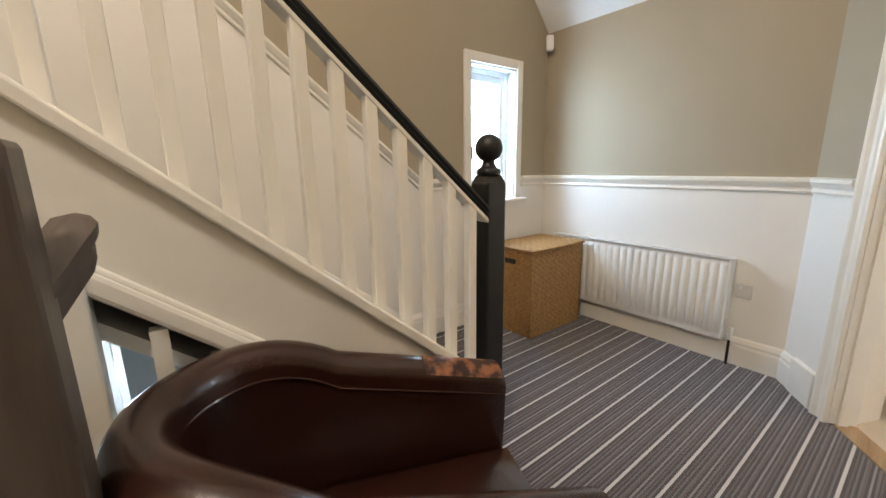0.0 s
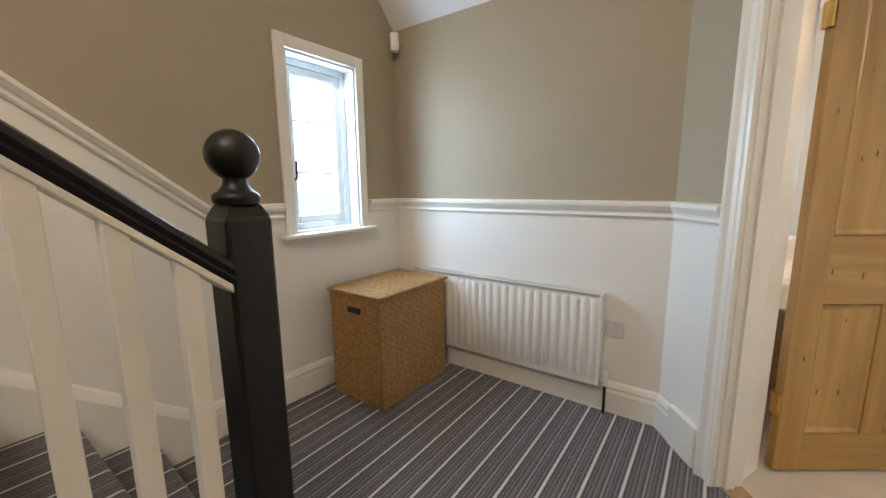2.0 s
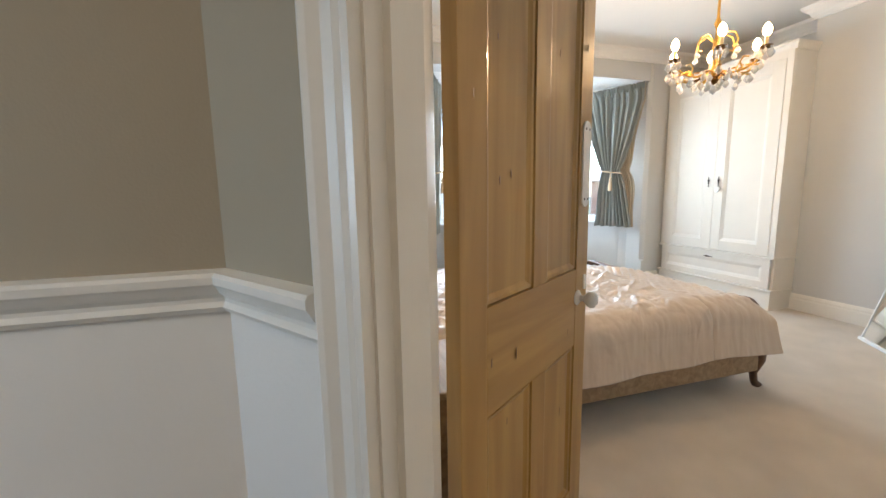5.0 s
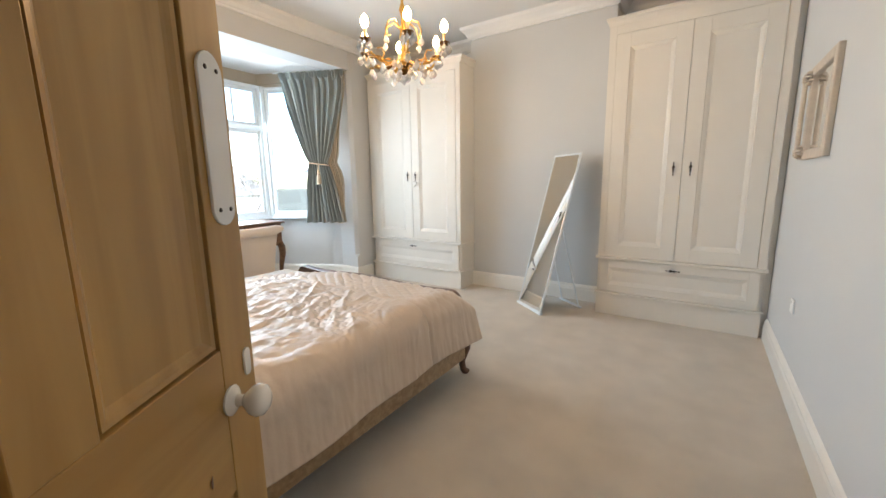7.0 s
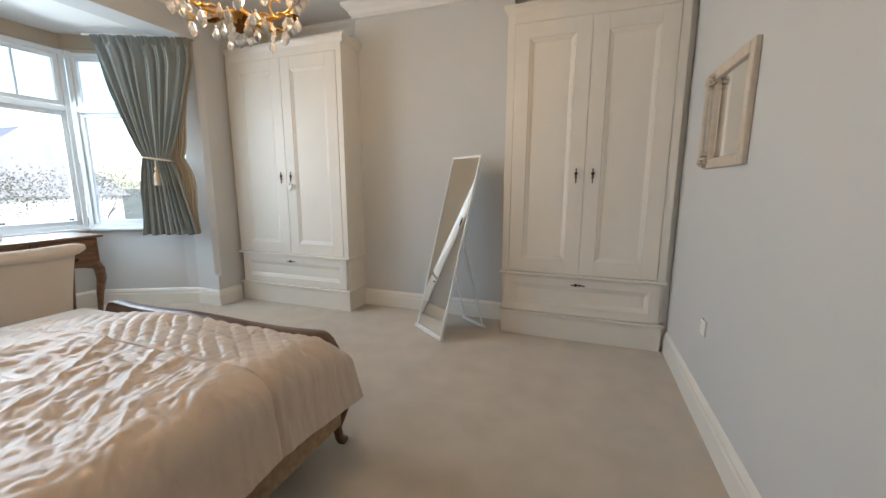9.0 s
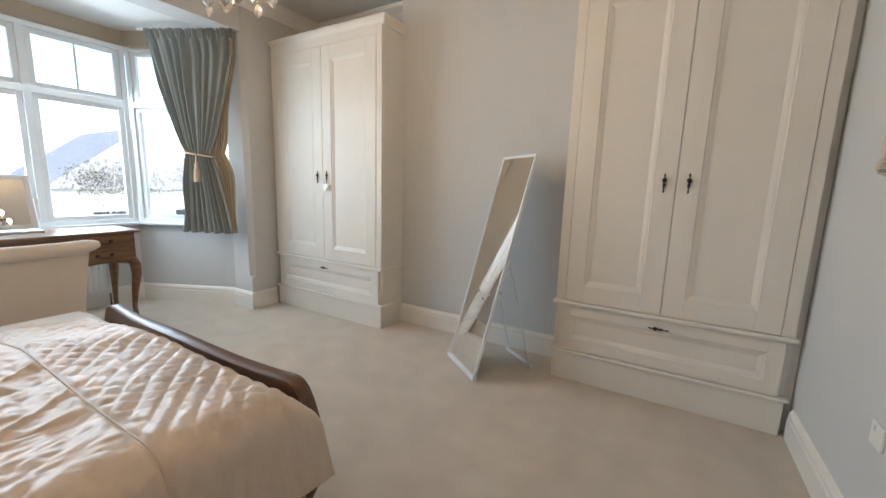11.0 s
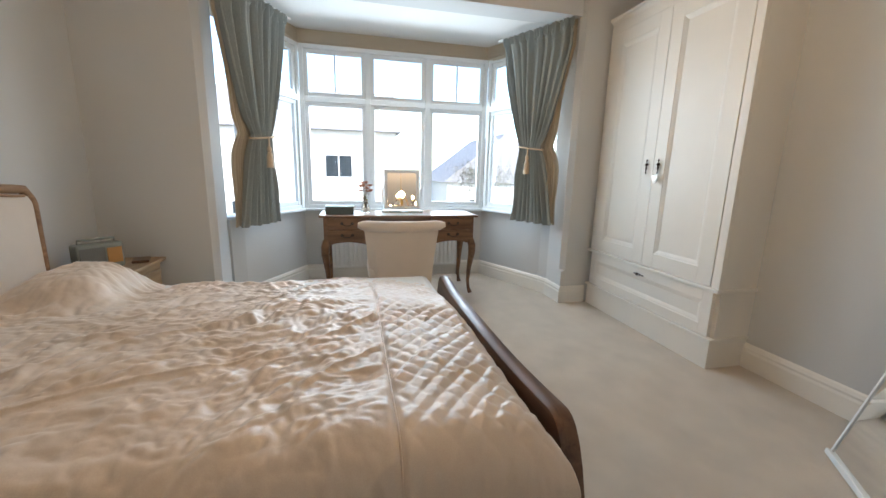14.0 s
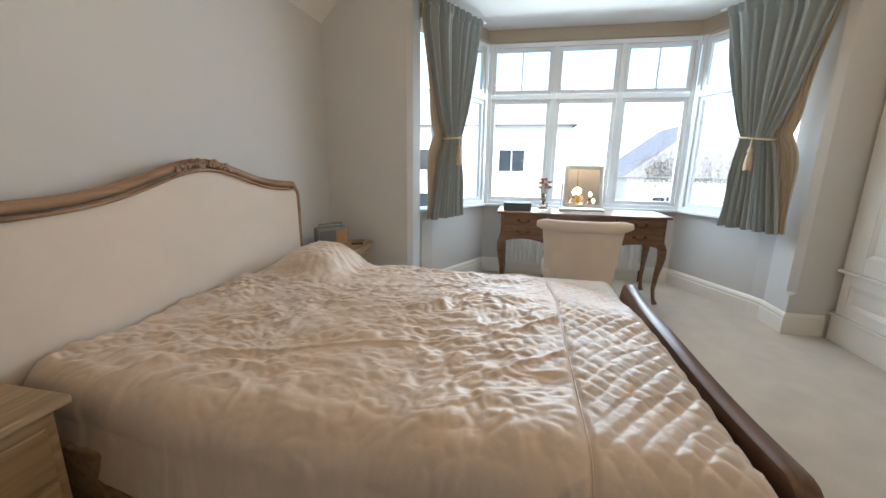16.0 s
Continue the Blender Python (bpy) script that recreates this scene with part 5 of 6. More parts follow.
vm = thing("vanity_mirror", "white framed swing mirror standing on the dressing table", "mirror", pose(8.83, -2.125, DZ, 0, 0, -3))
MIRROR = material("mirror_silver", (0.93, 0.93, 0.92), 0.015, metal=1.0, var=0.0)
part("base", B(((-0.075, -0.22, 0.0), (0.075, 0.22, 0.018))), WINPAINT, vm, bevel=0.005)
for y in (-0.205, 0.205):
    part("upright", B(((-0.012, y - 0.010, 0.018), (0.012, y + 0.010, 0.27))), WINPAINT, vm, bevel=0.004)
tl = pose(0, 0, 0.24, 0, 14.5, 0)
bm = bmesh.new()
for lo, hi in (((-0.012, -0.19, -0.215), (0.012, -0.155, 0.215)), ((-0.012, 0.155, -0.215), (0.012, 0.19, 0.215)), ((-0.012, -0.155, -0.215), (0.012, 0.155, -0.18)), ((-0.012, -0.155, 0.18), (0.012, 0.155, 0.215))):
    box(bm, lo, hi, tl)
mf = part("frame", bm, WINPAINT, vm, bevel=0.004)
bm = bmesh.new()
box(bm, (-0.004, -0.156, -0.181), (0.004, 0.156, 0.181), tl)
part("mirror_glass", bm, MIRROR, mf)

tin = thing("storage_box", "low grey-green lidded box on the dressing table", "box", pose(8.66, -1.475, DZ))
BOXM = material("grey_green_card", (0.10, 0.13, 0.125), 0.6, var=0.1)
part("body", B(((-0.09, -0.135, 0), (0.09, 0.135, 0.058))), BOXM, tin, bevel=0.003)
part("lid", B(((-0.093, -0.138, 0.058), (0.093, 0.138, 0.078))), BOXM, tin, bevel=0.003)

vase = thing("flower_vase", "glass vase of dried coral flowers on the dressing table", "vase", pose(8.76, -1.735, DZ))
VGLASS = material("smoky_glass", (0.62, 0.60, 0.55), 0.08, var=0.05)
VGLASS.node_tree.nodes["Principled BSDF"].inputs["Transmission Weight"].default_value = 0.75
bm = bmesh.new()
lathe(bm, [(0.045, 0), (0.05, 0.01), (0.045, 0.05), (0.028, 0.10), (0.024, 0.14), (0.032, 0.165)], None, 18)
part("jar", bm, VGLASS, vase, "smoky glass bottle", smooth=True)
part("ribbon", (lambda b: (lathe(b, [(0.029, 0.112), (0.030, 0.116), (0.029, 0.12)], None, 14), b)[1])(bmesh.new()), LINEN, vase)
STEM = material("dried_stem", (0.20, 0.15, 0.07), 0.8)
PETAL = material("dried_coral_petal", (0.42, 0.16, 0.08), 0.75, var=0.4, scale=60)
rng = random.Random(11)
for k in range(13):
    a, rr = k * 2.4, 0.02 + 0.055 * rng.random()
    tip = Vector((rr * math.cos(a), rr * math.sin(a), 0.22 + 0.10 * rng.random()))
    bm = bmesh.new()
    tube(bm, [(0.005 * math.cos(a), 0.005 * math.sin(a), 0.05), (0.3 * tip.x, 0.3 * tip.y, 0.16), tip], 0.0018, 5)
    stem = part("stem", bm, STEM, vase)
    bm = bmesh.new()
    for q in range(9):
        b = q * 2 * math.pi / 9
        m = Matrix.Translation(tip) @ pose(0, 0, 0, 35 * math.sin(a), 35 * math.cos(a), math.degrees(b)) @ pose(0.011, 0, 0.006, 0, -38, 0)
        bmesh.ops.create_icosphere(bm, subdivisions=1, radius=0.016, matrix=m @ Matrix.Diagonal((1.2, 0.7, 0.35, 1)))
    part("flower", bm, PETAL, stem, smooth=True)

# ---- upholstered chair ----
chair = thing("dressing_chair", "cream upholstered chair with a rolled-over back at the dressing table", "chair", pose(7.80, -1.995, 0))
bm = bmesh.new()
rows = []
for j in range(19):
    t = j / 18
    z = 0.34 + 0.52 * t
    hw = 0.258 + 0.052 * t ** 1.3
    xb = -0.045 * t ** 1.5
    row = []
    for k in range(16):
        q = k / 16
        if q < 0.5:
            yy, xx = -hw + 2 * hw * q / 0.5, -0.04
        else:
            yy, xx = hw - 2 * hw * (q - 0.5) / 0.5, 0.05
        edge = max(0, abs(yy) / hw - 0.85) / 0.15
        row.append(bm.verts.new((xb + xx * (1 - 0.5 * edge ** 2), yy, z)))
    rows.append(row)
for a, b in zip(rows, rows[1:]):
    for k in range(16):
        bm.faces.new((a[k], a[(k + 1) % 16], b[(k + 1) % 16], b[k]))
bm.faces.new(rows[0])
bm.faces.new(rows[-1])
bk = part("backrest", bm, LINEN, chair, smooth=True)
bm = bmesh.new()
pts = [(-0.078, -0.355 + 0.71 * i / 20, 0.850 + 0.016 * abs(-1 + 2 * i / 20) ** 3) for i in range(21)]
tube(bm, pts, [0.020, 0.036, 0.043] + [0.044] * 15 + [0.043, 0.036, 0.020], 18)
part("scroll_top", bm, LINEN, bk, "rolled top edge", smooth=True)
bm = B(((-0.02, -0.27, 0.36), (0.43, 0.27, 0.49)))
part("seat", bm, LINEN, chair, bevel=0.03, smooth=True)
for x in (0.0, 0.40):
    for y in (-0.235, 0.235):
        bm = bmesh.new()
        lathe(bm, [(0.016, 0), (0.024, 0.37)], pose(x, y, 0), 10)
        part("leg", bm, WALNUT, chair)

# ---- curtains ----
CURTAIN = material("grey_blue_curtain", (0.30, 0.33, 0.32), 0.85, var=0.12, scale=3, grain=0.25, grain_scale=220, bump=0.3, bump_scale=400, stretch=(1, 1, 0.25), sheen=0.3)
LINING = material("cream_curtain_lining", (0.52, 0.46, 0.36), 0.9, var=0.06)
TASSEL = material("cream_cord", (0.60, 0.47, 0.33), 0.85, var=0.15, scale=40, bump=0.5, bump_scale=300)


def curtain(p0, p1, t0, t1, label):
    """Pleated curtain hung from p0 (pier) to p1, tied back between the shares t0 and t1."""
    p0, p1 = Vector((*p0, 0)), Vector((*p1, 0))
    d = p1 - p0
    nrm = Vector((d.y, -d.x, 0)).normalized()
    if nrm.x > 0:
        nrm = -nrm
    ob = thing("curtain", label, "curtain", pose(0, 0, 0), "bay curtains")
    z1, z0, zt, folds = 2.70, 0.79, 1.575, 9
    for nm, mt, off in (("cloth", CURTAIN, 0.0), ("lining", LINING, -0.070)):
        bm = bmesh.new()
        g = []
        NZ, NXC = 84, 216
        for j in range(NZ + 1):
            z = z1 + (z0 - z1) * j / NZ
            if z > zt:
                k = ((z - zt) / (z1 - zt))
                lo, hi = t0 + (-0.10 - t0) * min(1, k * 1.25) ** 0.8, t1 + (0.92 - t1) * k ** 0.75
            else:
                k = (zt - z) / (zt - z0)
                lo, hi = t0 + (0.0 - t0) * k ** 0.8, t1 + (0.62 - t1) * k ** 0.7
            pinch = math.exp(-((z - zt) / 0.10) ** 2)
            head = max(0.0, min(1.0, (z - (z1 - 0.11)) / 0.045))
            if off:
                lo, hi = lo + 0.02 - 0.15 * math.exp(-((z - 1.45) / 0.42) ** 2), lo + 0.45 * (hi - lo)
            row = []
            for i in range(NXC + 1):
                u = i / NXC
                ph = 2 * math.pi * folds * (u + 0.055 * noise.noise(Vector((u * 5, z * 0.7, p0.y))) + 0.012 * noise.noise(Vector((u * 11, z * 1.5, 4 + p0.y))))
                amp = (0.034 + 0.024 * noise.noise(Vector((u * 6, z * 0.9, 7 + p0.y)))) * (1 - 0.45 * pinch) * (0.25 if off else 1)
                w = (math.sin(ph) + 0.3 * math.sin(2 * ph + 1) + 0.22 * math.sin(3.3 * ph + 2)) * (1 - 0.75 * head) + 0.55 * head * math.sin(3 * ph)
                pos = p0 + d * (lo + (hi - lo) * u) + nrm * (0.05 + amp * w + off + 0.02 * pinch)
                row.append(bm.verts.new((pos.x, pos.y, z + 0.006 * math.sin(ph * 0.5 + 2) * (1 if j == NZ else 0))))
            g.append(row)
        for a, b in zip(g, g[1:]):
            for i in range(NXC):
                bm.faces.new((a[i], a[i + 1], b[i + 1], b[i]))
        part(nm, bm, mt, ob, "cream lining" if off else "", smooth=True)
    bm = bmesh.new()
    pts = []
    for i in range(25):
        a = 2 * math.pi * i / 24
        c = p0 + d * ((t0 + t1) / 2) + d * ((t1 - t0) / 2 + 0.03) * math.cos(a) + nrm * (0.07 + 0.075 * math.sin(a))
        pts.append((c.x, c.y, zt - 0.02 + 0.02 * math.cos(a)))
    tube(bm, pts, 0.008, 8)
    tb = part("tieback", bm, TASSEL, ob, "cream twisted cord tieback", smooth=True)
    c = p0 + d * (t0 + 0.10) + nrm * 0.155
    bm = bmesh.new()
    lathe(bm, [(0.030, -0.26), (0.026, -0.17), (0.019, -0.135), (0.013, -0.125), (0.019, -0.11), (0.018, -0.09), (0.008, -0.075), (0.006, 0.0)], pose(c.x, c.y, zt - 0.02), 14)
    part("tassel", bm, TASSEL, tb, "cream tassel", smooth=True)
    tr = bmesh.new()
    a, b = p0 + nrm * 0.03, p1 + nrm * 0.03
    tube(tr, [(a.x, a.y, 2.705), (b.x, b.y, 2.705)], 0.012)
    part("curtain_track", tr, WINPAINT, ob)
    return ob


curtain((8.17, -3.60), (8.95, -3.22), 0.22, 0.50, "grey-blue lined curtain tied back with a tasselled cord")
curtain((8.17, -0.645), (8.95, -1.02), 0.22, 0.50, "grey-blue lined curtain tied back with a tasselled cord")

# ---- standing mirror ----
wv, back = Vector((0.79, -0.61, 0)).normalized(), Vector((-0.61, -0.79, 0)).normalized()
base = Vector((5.625, -3.69, 0))
rise = Vector((back.x * 0.40, back.y * 0.40, 1.545))
MM = Matrix((( -wv.x, back.x, 0, base.x), (-wv.y, back.y, 0, base.y), (0, 0, 1, 0), (0, 0, 0, 1)))
sm = thing("standing_mirror", "tall narrow white framed mirror leaning on its stand on the carpet", "mirror", MM)
tiltm = pose(0, 0, 0.012, -math.degrees(math.atan2(0.40, 1.545)), 0, 0)
W2, H2 = 0.210, 1.59
bm = bmesh.new()
for lo, hi in (((-W2, -0.006, 0), (-W2 + 0.014, 0.014, H2)), ((W2 - 0.014, -0.006, 0), (W2, 0.014, H2)), ((-W2 + 0.018, -0.006, H2 - 0.018), (W2 - 0.018, 0.014, H2)), ((-W2 - 0.012, -0.016, -0.010), (W2 + 0.012, 0.020, 0.016))):
    box(bm, lo, hi, tiltm)
part("frame", bm, WINPAINT, sm, "thin white frame", bevel=0.003)
bm = bmesh.new()
box(bm, (-W2 + 0.017, 0.0, 0.016), (W2 - 0.017, 0.006, H2 - 0.017), tiltm)
part("mirror_glass", bm, MIRROR, sm)
bm = bmesh.new()
box(bm, (-W2 + 0.014, 0.0065, 0.014), (W2 - 0.014, 0.012, H2 - 0.014), tiltm)
part("backing", bm, material("grey_backing_board", (0.35, 0.34, 0.32), 0.7), sm)
for x in (-0.14, 0.14):
    bm = bmesh.new()
    top = tiltm @ Vector((x * 0.9, 0.014, 0.95))
    tube(bm, [top, (x, 0.50, 0.012)], 0.007)
    part("stand_leg", bm, WINPAINT, sm)
part("stand_foot", B(((-0.18, 0.49, 0.0), (0.18, 0.51, 0.02))), WINPAINT, sm, bevel=0.003)
bm = bmesh.new()
tube(bm, [tiltm @ Vector((-0.13, 0.014, 0.55)), (-0.14, 0.40, 0.50)], 0.003)
part("stay", bm, IRON, sm)

# ---- mirror with carved frame on the west wall ----
wm = thing("wall_mirror", "cream painted mirror with carved roses, hung on the wall", "mirror", pose(WX, -3.07, 1.665))
CARVED = material("antique_cream", (0.56, 0.48, 0.39), 0.6, var=0.2, scale=25, bump=0.4, bump_scale=90)
mf = part("frame", B(((0.0, -0.285, -0.27), (0.028, -0.23, 0.27)), ((0.0, 0.23, -0.27), (0.028, 0.285, 0.27)), ((0.0, -0.23, -0.27), (0.028, 0.23, -0.215)), ((0.0, -0.23, 0.215), (0.028, 0.23, 0.27))), CARVED, wm, bevel=0.006)
part("mirror_glass", B(((0.004, -0.231, -0.216), (0.012, 0.231, 0.216))), MIRROR, wm)
bm = bmesh.new()
tube(bm, [(0.052, -0.26, -0.20), (0.052, -0.26, 0.20)], 0.013, 10)
part("column", bm, CARVED, mf, smooth=True)
for z in (-0.225, 0.205):
    bm = bmesh.new()
    for k in range(14):
        r, a = 0.010 + 0.0028 * k, k * 2.4
        bmesh.ops.create_icosphere(bm, subdivisions=1, radius=0.019, matrix=pose(0.058 - 0.0018 * k, -0.26 + 0.7 * r * math.cos(a), z + 0.9 * r * math.sin(a), 0, 0, math.degrees(a)) @ Matrix.Diagonal((0.8, 1, 0.6, 1)))
    part("rose", bm, CARVED, mf, "carved rose", smooth=True)
sw = thing("wall_socket", "white plastic socket plate low on the bedroom wall", "socket", pose(WX, -3.10, 0.52), "sockets")
part("plate", B(((0, -0.042, -0.042), (0.010, 0.042, 0.042))), PLASTIC, sw, bevel=0.003)
part("switch", B(((0.010, -0.02, 0.012), (0.014, -0.008, 0.030))), PLASTIC, sw)

# hanging heart on the wardrobe handle
heart = thing("hanging_heart", "small white heart ornament hanging from the wardrobe handle", "ornament", pose(7.255, -3.925, 1.285))
bm = bmesh.new()
pts = []
for i in range(28):
    a = 2 * math.pi * i / 28
    pts.append((0.0021 * 16 * math.sin(a) ** 3, 0.0023 * (13 * math.cos(a) - 5 * math.cos(2 * a) - 2 * math.cos(3 * a) - math.cos(4 * a))))
fa = [bm.verts.new((x, 0.008, z)) for x, z in pts]
fb = [bm.verts.new((x, -0.006, z)) for x, z in pts]
bm.faces.new(fa)
bm.faces.new(fb)
for i in range(28):
    bm.faces.new((fa[i], fa[(i + 1) % 28], fb[(i + 1) % 28], fb[i]))
part("heart", bm, CHINA, heart, bevel=0.003)
bm = bmesh.new()
tube(bm, [(0, 0, 0.01), (0, 0.005, 0.085)], 0.0015, 5)
part("string", bm, LINEN, heart)

# ---- chandelier ----
CX, CY = 5.95, -2.18
chan = thing("chandelier", "gilt six-arm chandelier with crystal drops and lit candle bulbs", "chandelier", pose(CX, CY, 0))
GILT = material("gilt_metal", (0.55, 0.33, 0.09), 0.32, metal=1.0, var=0.35, scale=35, bump=0.3, bump_scale=80)
PATINA = material("dark_gilt_patina", (0.16, 0.085, 0.03), 0.45, metal=1.0, var=0.4, scale=40)
CRYSTAL = material("crystal", (0.95, 0.95, 0.95), 0.02, var=0.0)
CRYSTAL.node_tree.nodes["Principled BSDF"].inputs["Transmission Weight"].default_value = 0.6
BULB = bpy.data.materials.new("lit_bulb")
BULB.use_nodes = True
bn = BULB.node_tree.nodes["Principled BSDF"]
bn.inputs["Base Color"].default_value = (1, 0.8, 0.5, 1)
bn.inputs["Emission Color"].default_value = (1.0, 0.62, 0.28, 1)
bn.inputs["Emission Strength"].default_value = 55
CANDLE = material("cream_candle_sleeve", (0.72, 0.58, 0.35), 0.5, var=0.05)
bm = bmesh.new()
lathe(bm, [(0.006, 2.02), (0.018, 2.04), (0.010, 2.06), (0.030, 2.085), (0.020, 2.11), (0.012, 2.16), (0.024, 2.24), (0.014, 2.30), (0.009, 2.36), (0.022, 2.40), (0.009, 2.44), (0.007, 2.60)], None, 18)
part("stem", bm, GILT, chan, smooth=True)
bm = bmesh.new()
for k in range(14):
    z = 2.62 + 0.030 * k
    pts = [(0.009 * math.cos(a) if k % 2 else 0, 0 if k % 2 else 0.009 * math.cos(a), z + 0.017 * math.sin(a)) for a in [2 * math.pi * i / 10 for i in range(11)]]
    tube(bm, pts, 0.002, 5)
part("chain", bm, GILT, chan)
bm = bmesh.new()
lathe(bm, [(0.012, RCEIL - 0.06), (0.035, RCEIL - 0.04), (0.055, RCEIL)], None, 20)
part("ceiling_rose", bm, GILT, chan, smooth=True)
rng = random.Random(2)


def crystal_drop(parent, x, y, z, s):
    s *= 1.55
    bm = bmesh.new()
    lathe(bm, [(0.001, -2.6 * s), (0.8 * s, -1.9 * s), (s, -1.3 * s), (0.5 * s, -0.3 * s), (0.15 * s, 0)], pose(x, y, z, 0, 0, rng.uniform(0, 60)) @ Matrix.Diagonal((1, 0.55, 1, 1)), 6)
    bmesh.ops.create_icosphere(bm, subdivisions=1, radius=0.35 * s, matrix=pose(x, y, z + 0.35 * s))
    part("crystal_drop", bm, CRYSTAL, parent)


for k in range(6):
    a = math.radians(60 * k + 15)
    ca, sa = math.cos(a), math.sin(a)
    pts = [(r * ca, r * sa, z) for r, z in ((0.012, 2.10), (0.06, 2.075), (0.12, 2.055), (0.18, 2.06), (0.235, 2.085), (0.275, 2.125), (0.285, 2.15))]
    bm = bmesh.new()
    tube(bm, pts, 0.0075, 8)
    pts2 = [(r * ca, r * sa, z) for r, z in ((0.015, 2.28), (0.06, 2.33), (0.11, 2.31), (0.13, 2.26), (0.12, 2.22), (0.10, 2.225))]
    tube(bm, pts2, 0.005, 8)
    pts3 = [(r * ca, r * sa, z) for r, z in ((0.17, 2.06), (0.15, 2.11), (0.17, 2.14), (0.20, 2.13))]
    tube(bm, pts3, 0.005, 8)
    for q in range(5):
        r = 0.08 + 0.04 * q
        bmesh.ops.create_icosphere(bm, subdivisions=1, radius=0.014, matrix=pose(r * ca, r * sa, 2.068 + 0.012 * (q % 2), 0, 0, math.degrees(a)) @ Matrix.Diagonal((1.5, 1.2, 0.5, 1)))
    arm = part("arm", bm, GILT, chan, "scrolled gilt arm with leaves", smooth=True)
    c = pose(0.285 * ca, 0.285 * sa, 0)
    bm = bmesh.new()
    lathe(bm, [(0.006, 2.145), (0.030, 2.155), (0.036, 2.168), (0.030, 2.166), (0.010, 2.160)], c, 16)
    part("drip_pan", bm, PATINA, arm, smooth=True)
    bm = bmesh.new()
    lathe(bm, [(0.010, 2.16), (0.010, 2.225)], c, 12)
    part("candle_sleeve", bm, CANDLE, arm, smooth=True)
    bm = bmesh.new()
    lathe(bm, [(0.009, 2.225), (0.020, 2.240), (0.0245, 2.258), (0.022, 2.276), (0.013, 2.293), (0.004, 2.304), (0.001, 2.306)], c, 14)
    part("bulb", bm, BULB, arm, "lit warm candle bulb", smooth=True)
    for q in range(6):
        b = 2 * math.pi * q / 6
        crystal_drop(arm, 0.285 * ca + 0.033 * math.cos(b), 0.285 * sa + 0.033 * math.sin(b), 2.150 - 0.004 * (q % 2), 0.011 + 0.004 * (q % 2))
    crystal_drop(arm, 0.235 * ca, 0.235 * sa, 2.066, 0.014)
    crystal_drop(arm, 0.13 * ca, 0.13 * sa, 2.215, 0.013)
    crystal_drop(arm, 0.14 * math.cos(a + 0.52), 0.14 * math.sin(a + 0.52), 2.06, 0.013)
for k in range(12):
    a = math.radians(30 * k)
    r = 0.20 if k % 2 else 0.15
    crystal_drop(chan, r * math.cos(a), r * math.sin(a), 2.042 - 0.018 * (k % 2), 0.013)
for k in range(6):
    a = math.radians(60 * k + 45)
    bm = bmesh.new()
    tube(bm, [((0.02 + 0.085 * q / 8) * math.cos(a), (0.02 + 0.085 * q / 8) * math.sin(a), 2.03 + 0.035 * math.sin(math.pi * q / 8)) for q in range(9)], [0.004 + 0.008 * math.sin(math.pi * q / 8) for q in range(9)], 8)
    bmesh.ops.create_icosphere(bm, subdivisions=2, radius=0.026, matrix=pose(0.115 * math.cos(a), 0.115 * math.sin(a), 2.04, 0, 25, math.degrees(a)) @ Matrix.Diagonal((1.4, 0.8, 0.3, 1)))
    part("leaf_scroll", bm, GILT if k % 2 else PATINA, chan, "curled gilt leaf", smooth=True)
    crystal_drop(chan, 0.07 * math.cos(a), 0.07 * math.sin(a), 2.025, 0.014)
bm = bmesh.new()
lathe(bm, [(0.004, 2.000), (0.022, 2.010), (0.032, 2.030), (0.020, 2.050), (0.012, 2.06)], None, 18)
part("bottom_boss", bm, PATINA, chan, smooth=True)
crystal_drop(chan, 0, 0, 2.0, 0.016)

# ---- outside ----
ASPHALT = material("asphalt", (0.05, 0.05, 0.052), 0.9, var=0.2, bump=0.4)
GRASS = material("grass", (0.07, 0.075, 0.055), 0.9, var=0.3)
RENDER = material("white_render", (0.78, 0.78, 0.76), 0.8, var=0.05)
ROOF = material("slate", (0.26, 0.26, 0.28), 0.7, var=0.2)
BRICK = material("brick_wall", (0.34, 0.20, 0.15), 0.85, var=0.2)
DARKGLASS = material("dark_window_glass", (0.03, 0.04, 0.05), 0.08, var=0.0)
GZ = -3.0
structure("ground", B(((-300, -300, GZ - 0.3), (400, 300, GZ))), GRASS, "grassy ground", "ground")
structure("road", B(((16, -200, GZ), (22, 200, GZ + 0.02))), ASPHALT, "asphalt street", "road")
for x in (14.2, 22.0):
    structure("pavement", B(((x, -200, GZ), (x + 1.8, 200, GZ + 0.12))), material("paving", (0.32, 0.31, 0.30), 0.85, var=0.1), "concrete pavement", "pavement")


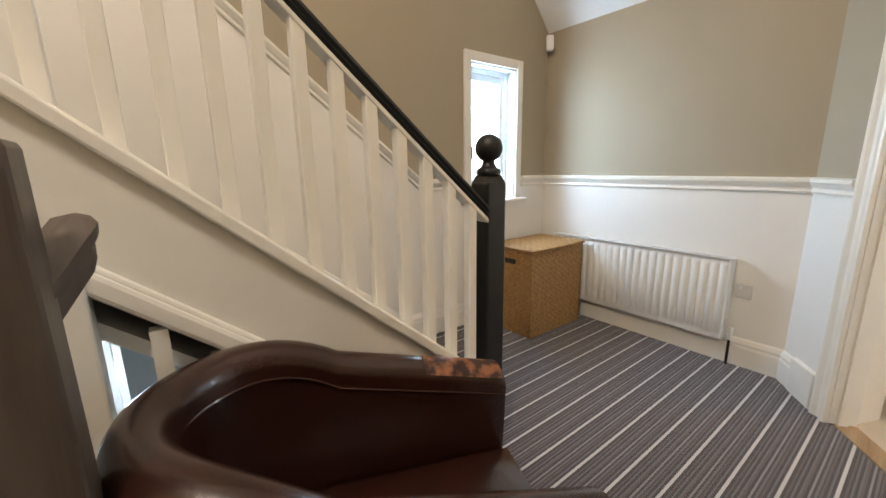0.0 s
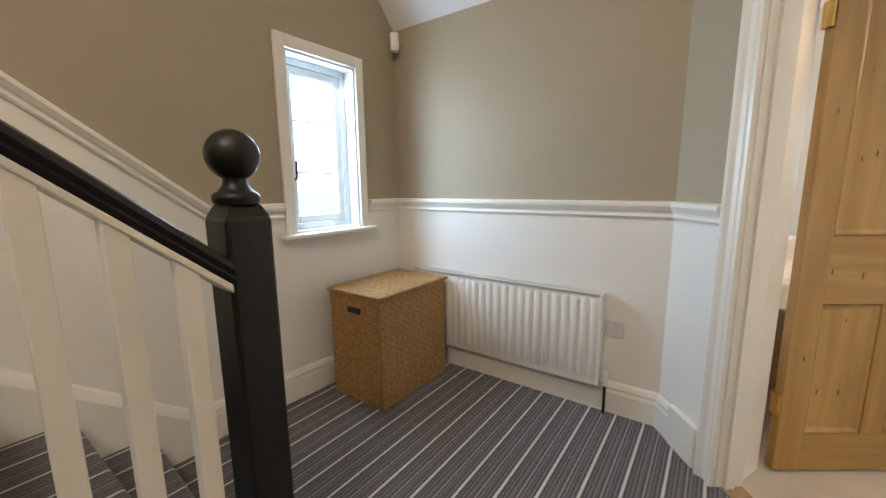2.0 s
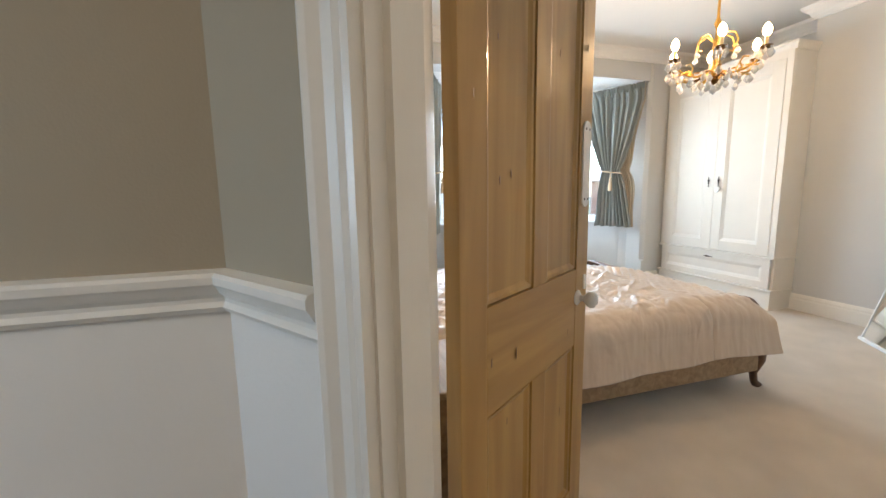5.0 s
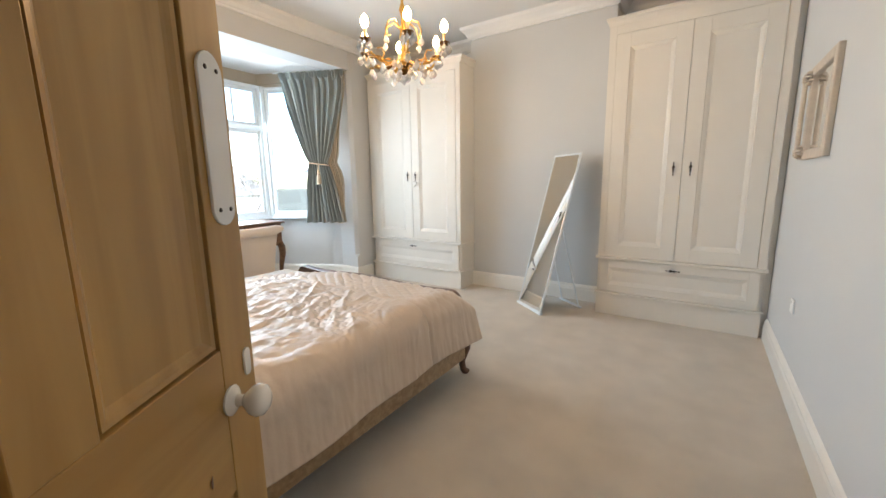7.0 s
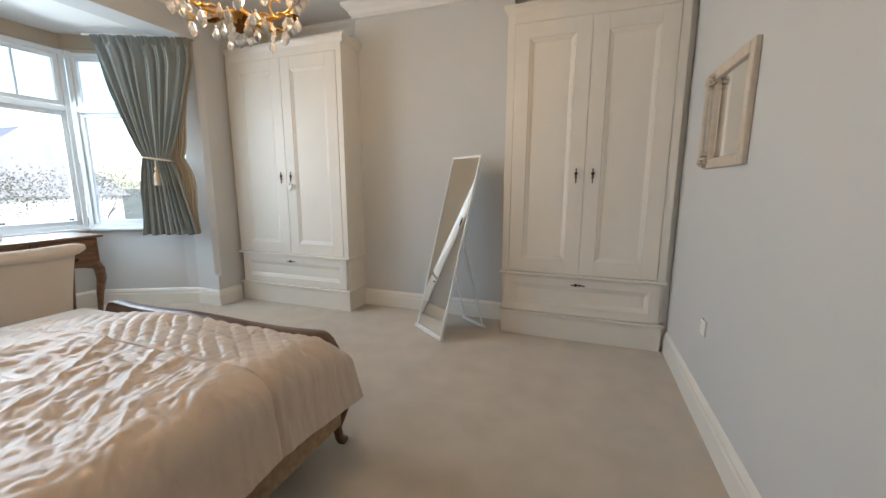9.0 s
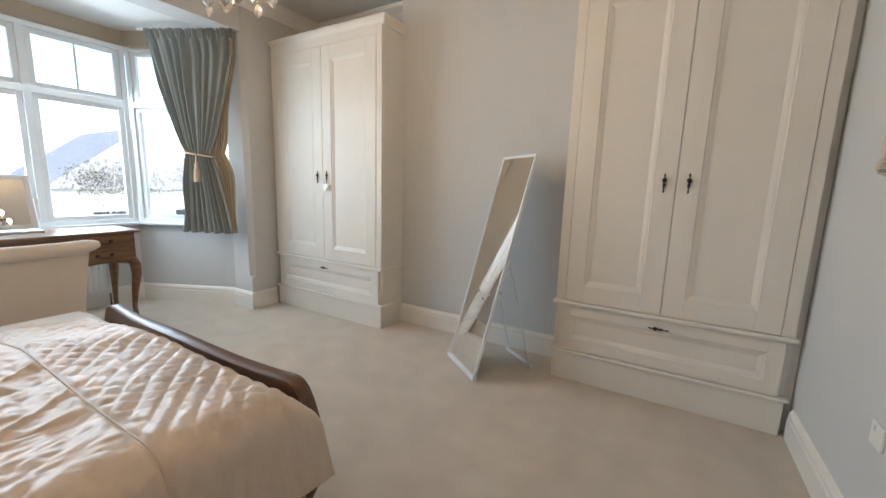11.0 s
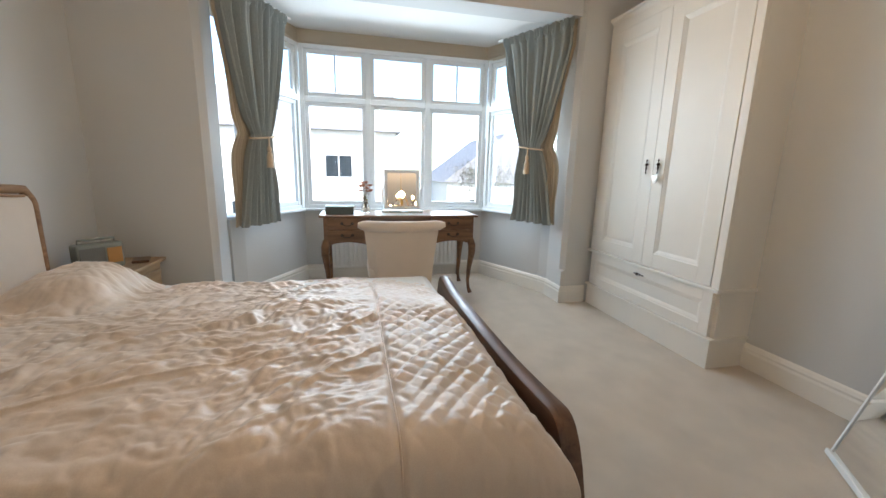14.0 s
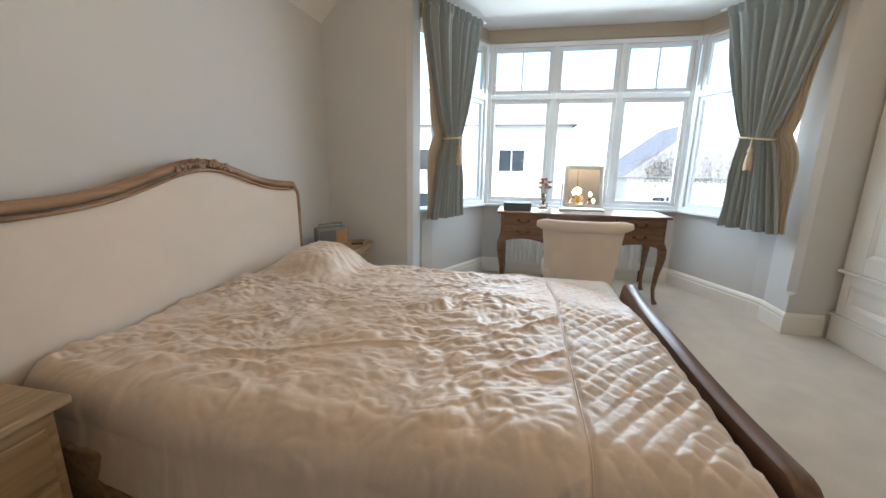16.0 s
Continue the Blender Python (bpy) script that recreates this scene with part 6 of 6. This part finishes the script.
def house(label, x, y, w, d, h, wallmat, windows, gable):
    """A house facing the street (towards -x); windows as (y, z, width, height)."""
    ob = thing("house", label, "house", pose(x, y, GZ), "houses over the road")
    part("wall", B(((0, 0, 0), (d, w, h))), wallmat, ob)
    bm = bmesh.new()
    if gable:
        pts = [(-0.3, -0.4, h), (-0.3, w + 0.4, h), (-0.3, w / 2, h + w * 0.42)]
    else:
        pts = None
    if gable:
        a = [bm.verts.new(p) for p in pts]
        b = [bm.verts.new((d + 0.3, p[1], p[2])) for p in pts]
        bm.faces.new(a)
        bm.faces.new(list(reversed(b)))
        for i in range(3):
            bm.faces.new((a[i], b[i], b[(i + 1) % 3], a[(i + 1) % 3]))
    else:
        a = [bm.verts.new(p) for p in ((-0.35, -0.3, h), (d + 0.35, -0.3, h), (d / 2, -0.3, h + d * 0.36))]
        b = [bm.verts.new((p.co.x, w + 0.3, p.co.z)) for p in a]
        bm.faces.new(a)
        bm.faces.new(list(reversed(b)))
        for i in range(3):
            bm.faces.new((a[i], b[i], b[(i + 1) % 3], a[(i + 1) % 3]))
    part("roof", bm, ROOF, ob, "slate roof")
    for wy, wz, ww, wh in windows:
        wd = part("window", B(((-0.03, wy - ww / 2, wz), (0.02, wy + ww / 2, wz + wh))), DARKGLASS, ob)
        part("frame", B(((-0.06, wy - ww / 2 - 0.06, wz - 0.06), (-0.0, wy - ww / 2, wz + wh + 0.06)), ((-0.06, wy + ww / 2, wz - 0.06), (0.0, wy + ww / 2 + 0.06, wz + wh + 0.06)), ((-0.06, wy - 0.03, wz), (0.0, wy + 0.03, wz + wh)), ((-0.06, wy - ww / 2, wz + wh), (0, wy + ww / 2, wz + wh + 0.06)), ((-0.06, wy - ww / 2, wz - 0.06), (0, wy + ww / 2, wz))), WINPAINT, wd)
    return ob


house("white rendered house with a slate roof across the street", 29, -4.2, 12, 8, 6.6, RENDER, [(3.4, 3.9, 1.5, 1.25), (8.5, 3.9, 1.5, 1.25), (3.2, 0.9, 1.8, 1.5), (8.5, 0.9, 1.8, 1.5)], False)
house("low white house with a gabled front across the street", 33, -17.5, 9, 9, 3.6, RENDER, [(2.2, 1.0, 1.6, 1.3), (6.5, 1.0, 1.6, 1.3)], True)
house("brick house with a gabled front across the street", 27, -33, 9, 9, 5.4, BRICK, [(2.2, 3.2, 1.5, 1.2), (6.5, 3.2, 1.5, 1.2), (4.5, 0.8, 2.0, 1.5)], True)
house("white rendered house with a slate roof across the street", 30, 12, 10, 8, 6.2, RENDER, [(3.0, 3.9, 1.5, 1.25), (7.0, 3.9, 1.5, 1.25)], False)

BARK = material("tree_bark", (0.20, 0.18, 0.16), 0.9, var=0.3, bump=0.5, bump_scale=30)
TWIG = material("winter_leaves", (0.12, 0.12, 0.095), 0.8, var=0.35)


def tree(x, y, h, seed, leaves):
    rng = random.Random(seed)
    ob = thing("street_tree", "thinly leaved tree with bare winter branches", "tree", pose(x, y, GZ), "garden trees")
    bm, tips = bmesh.new(), []

    def limb(p, d, length, r, depth):
        q = p
        pts, rads = [p.copy()], [r]
        for i in range(3):
            d = (d + Vector((rng.uniform(-0.25, 0.25), rng.uniform(-0.25, 0.25), rng.uniform(-0.05, 0.2)))).normalized()
            q = q + d * (length / 3)
            pts.append(q.copy())
            rads.append(r * (1 - 0.15 * (i + 1)))
        tube(bm, pts, rads, 6 if depth < 3 else 3)
        tips.append(q)
        if depth < 6:
            for k in range(3 if depth < 3 else 2):
                nd = (d + Vector((rng.uniform(-0.9, 0.9), rng.uniform(-0.9, 0.9), rng.uniform(-0.1, 0.6)))).normalized()
                limb(q, nd, length * 0.72, rads[-1] * 0.68, depth + 1)
    limb(Vector((0, 0, 0)), Vector((0, 0, 1)), h * 0.28, h * 0.026, 0)
    part("trunk", bm, BARK, ob)
    verts, faces = [], []
    for t in tips:
        for k in range(leaves):
            c = t + Vector((rng.gauss(0, 0.28), rng.gauss(0, 0.28), rng.gauss(0, 0.25)))
            u = Vector((rng.uniform(-1, 1), rng.uniform(-1, 1), rng.uniform(-1, 1))).normalized() * 0.042
            v = u.orthogonal().normalized() * 0.026
            b = len(verts)
            verts += [c - u, c + v, c + u, c - v]
            faces.append((b, b + 1, b + 2, b + 3))
    me = bpy.data.meshes.new("crown")
    me.from_pydata(verts, [], faces)
    me.materials.append(TWIG)
    cr = new("crown", me)
    cr.parent = ob
    return ob


tree(23.5, -8.4, 5.6, 3, 4)
tree(25.0, -12.0, 6.0, 8, 3)
tree(24.0, -17.5, 6.4, 21, 3)
tree(26.0, 6.5, 4.2, 5, 5)
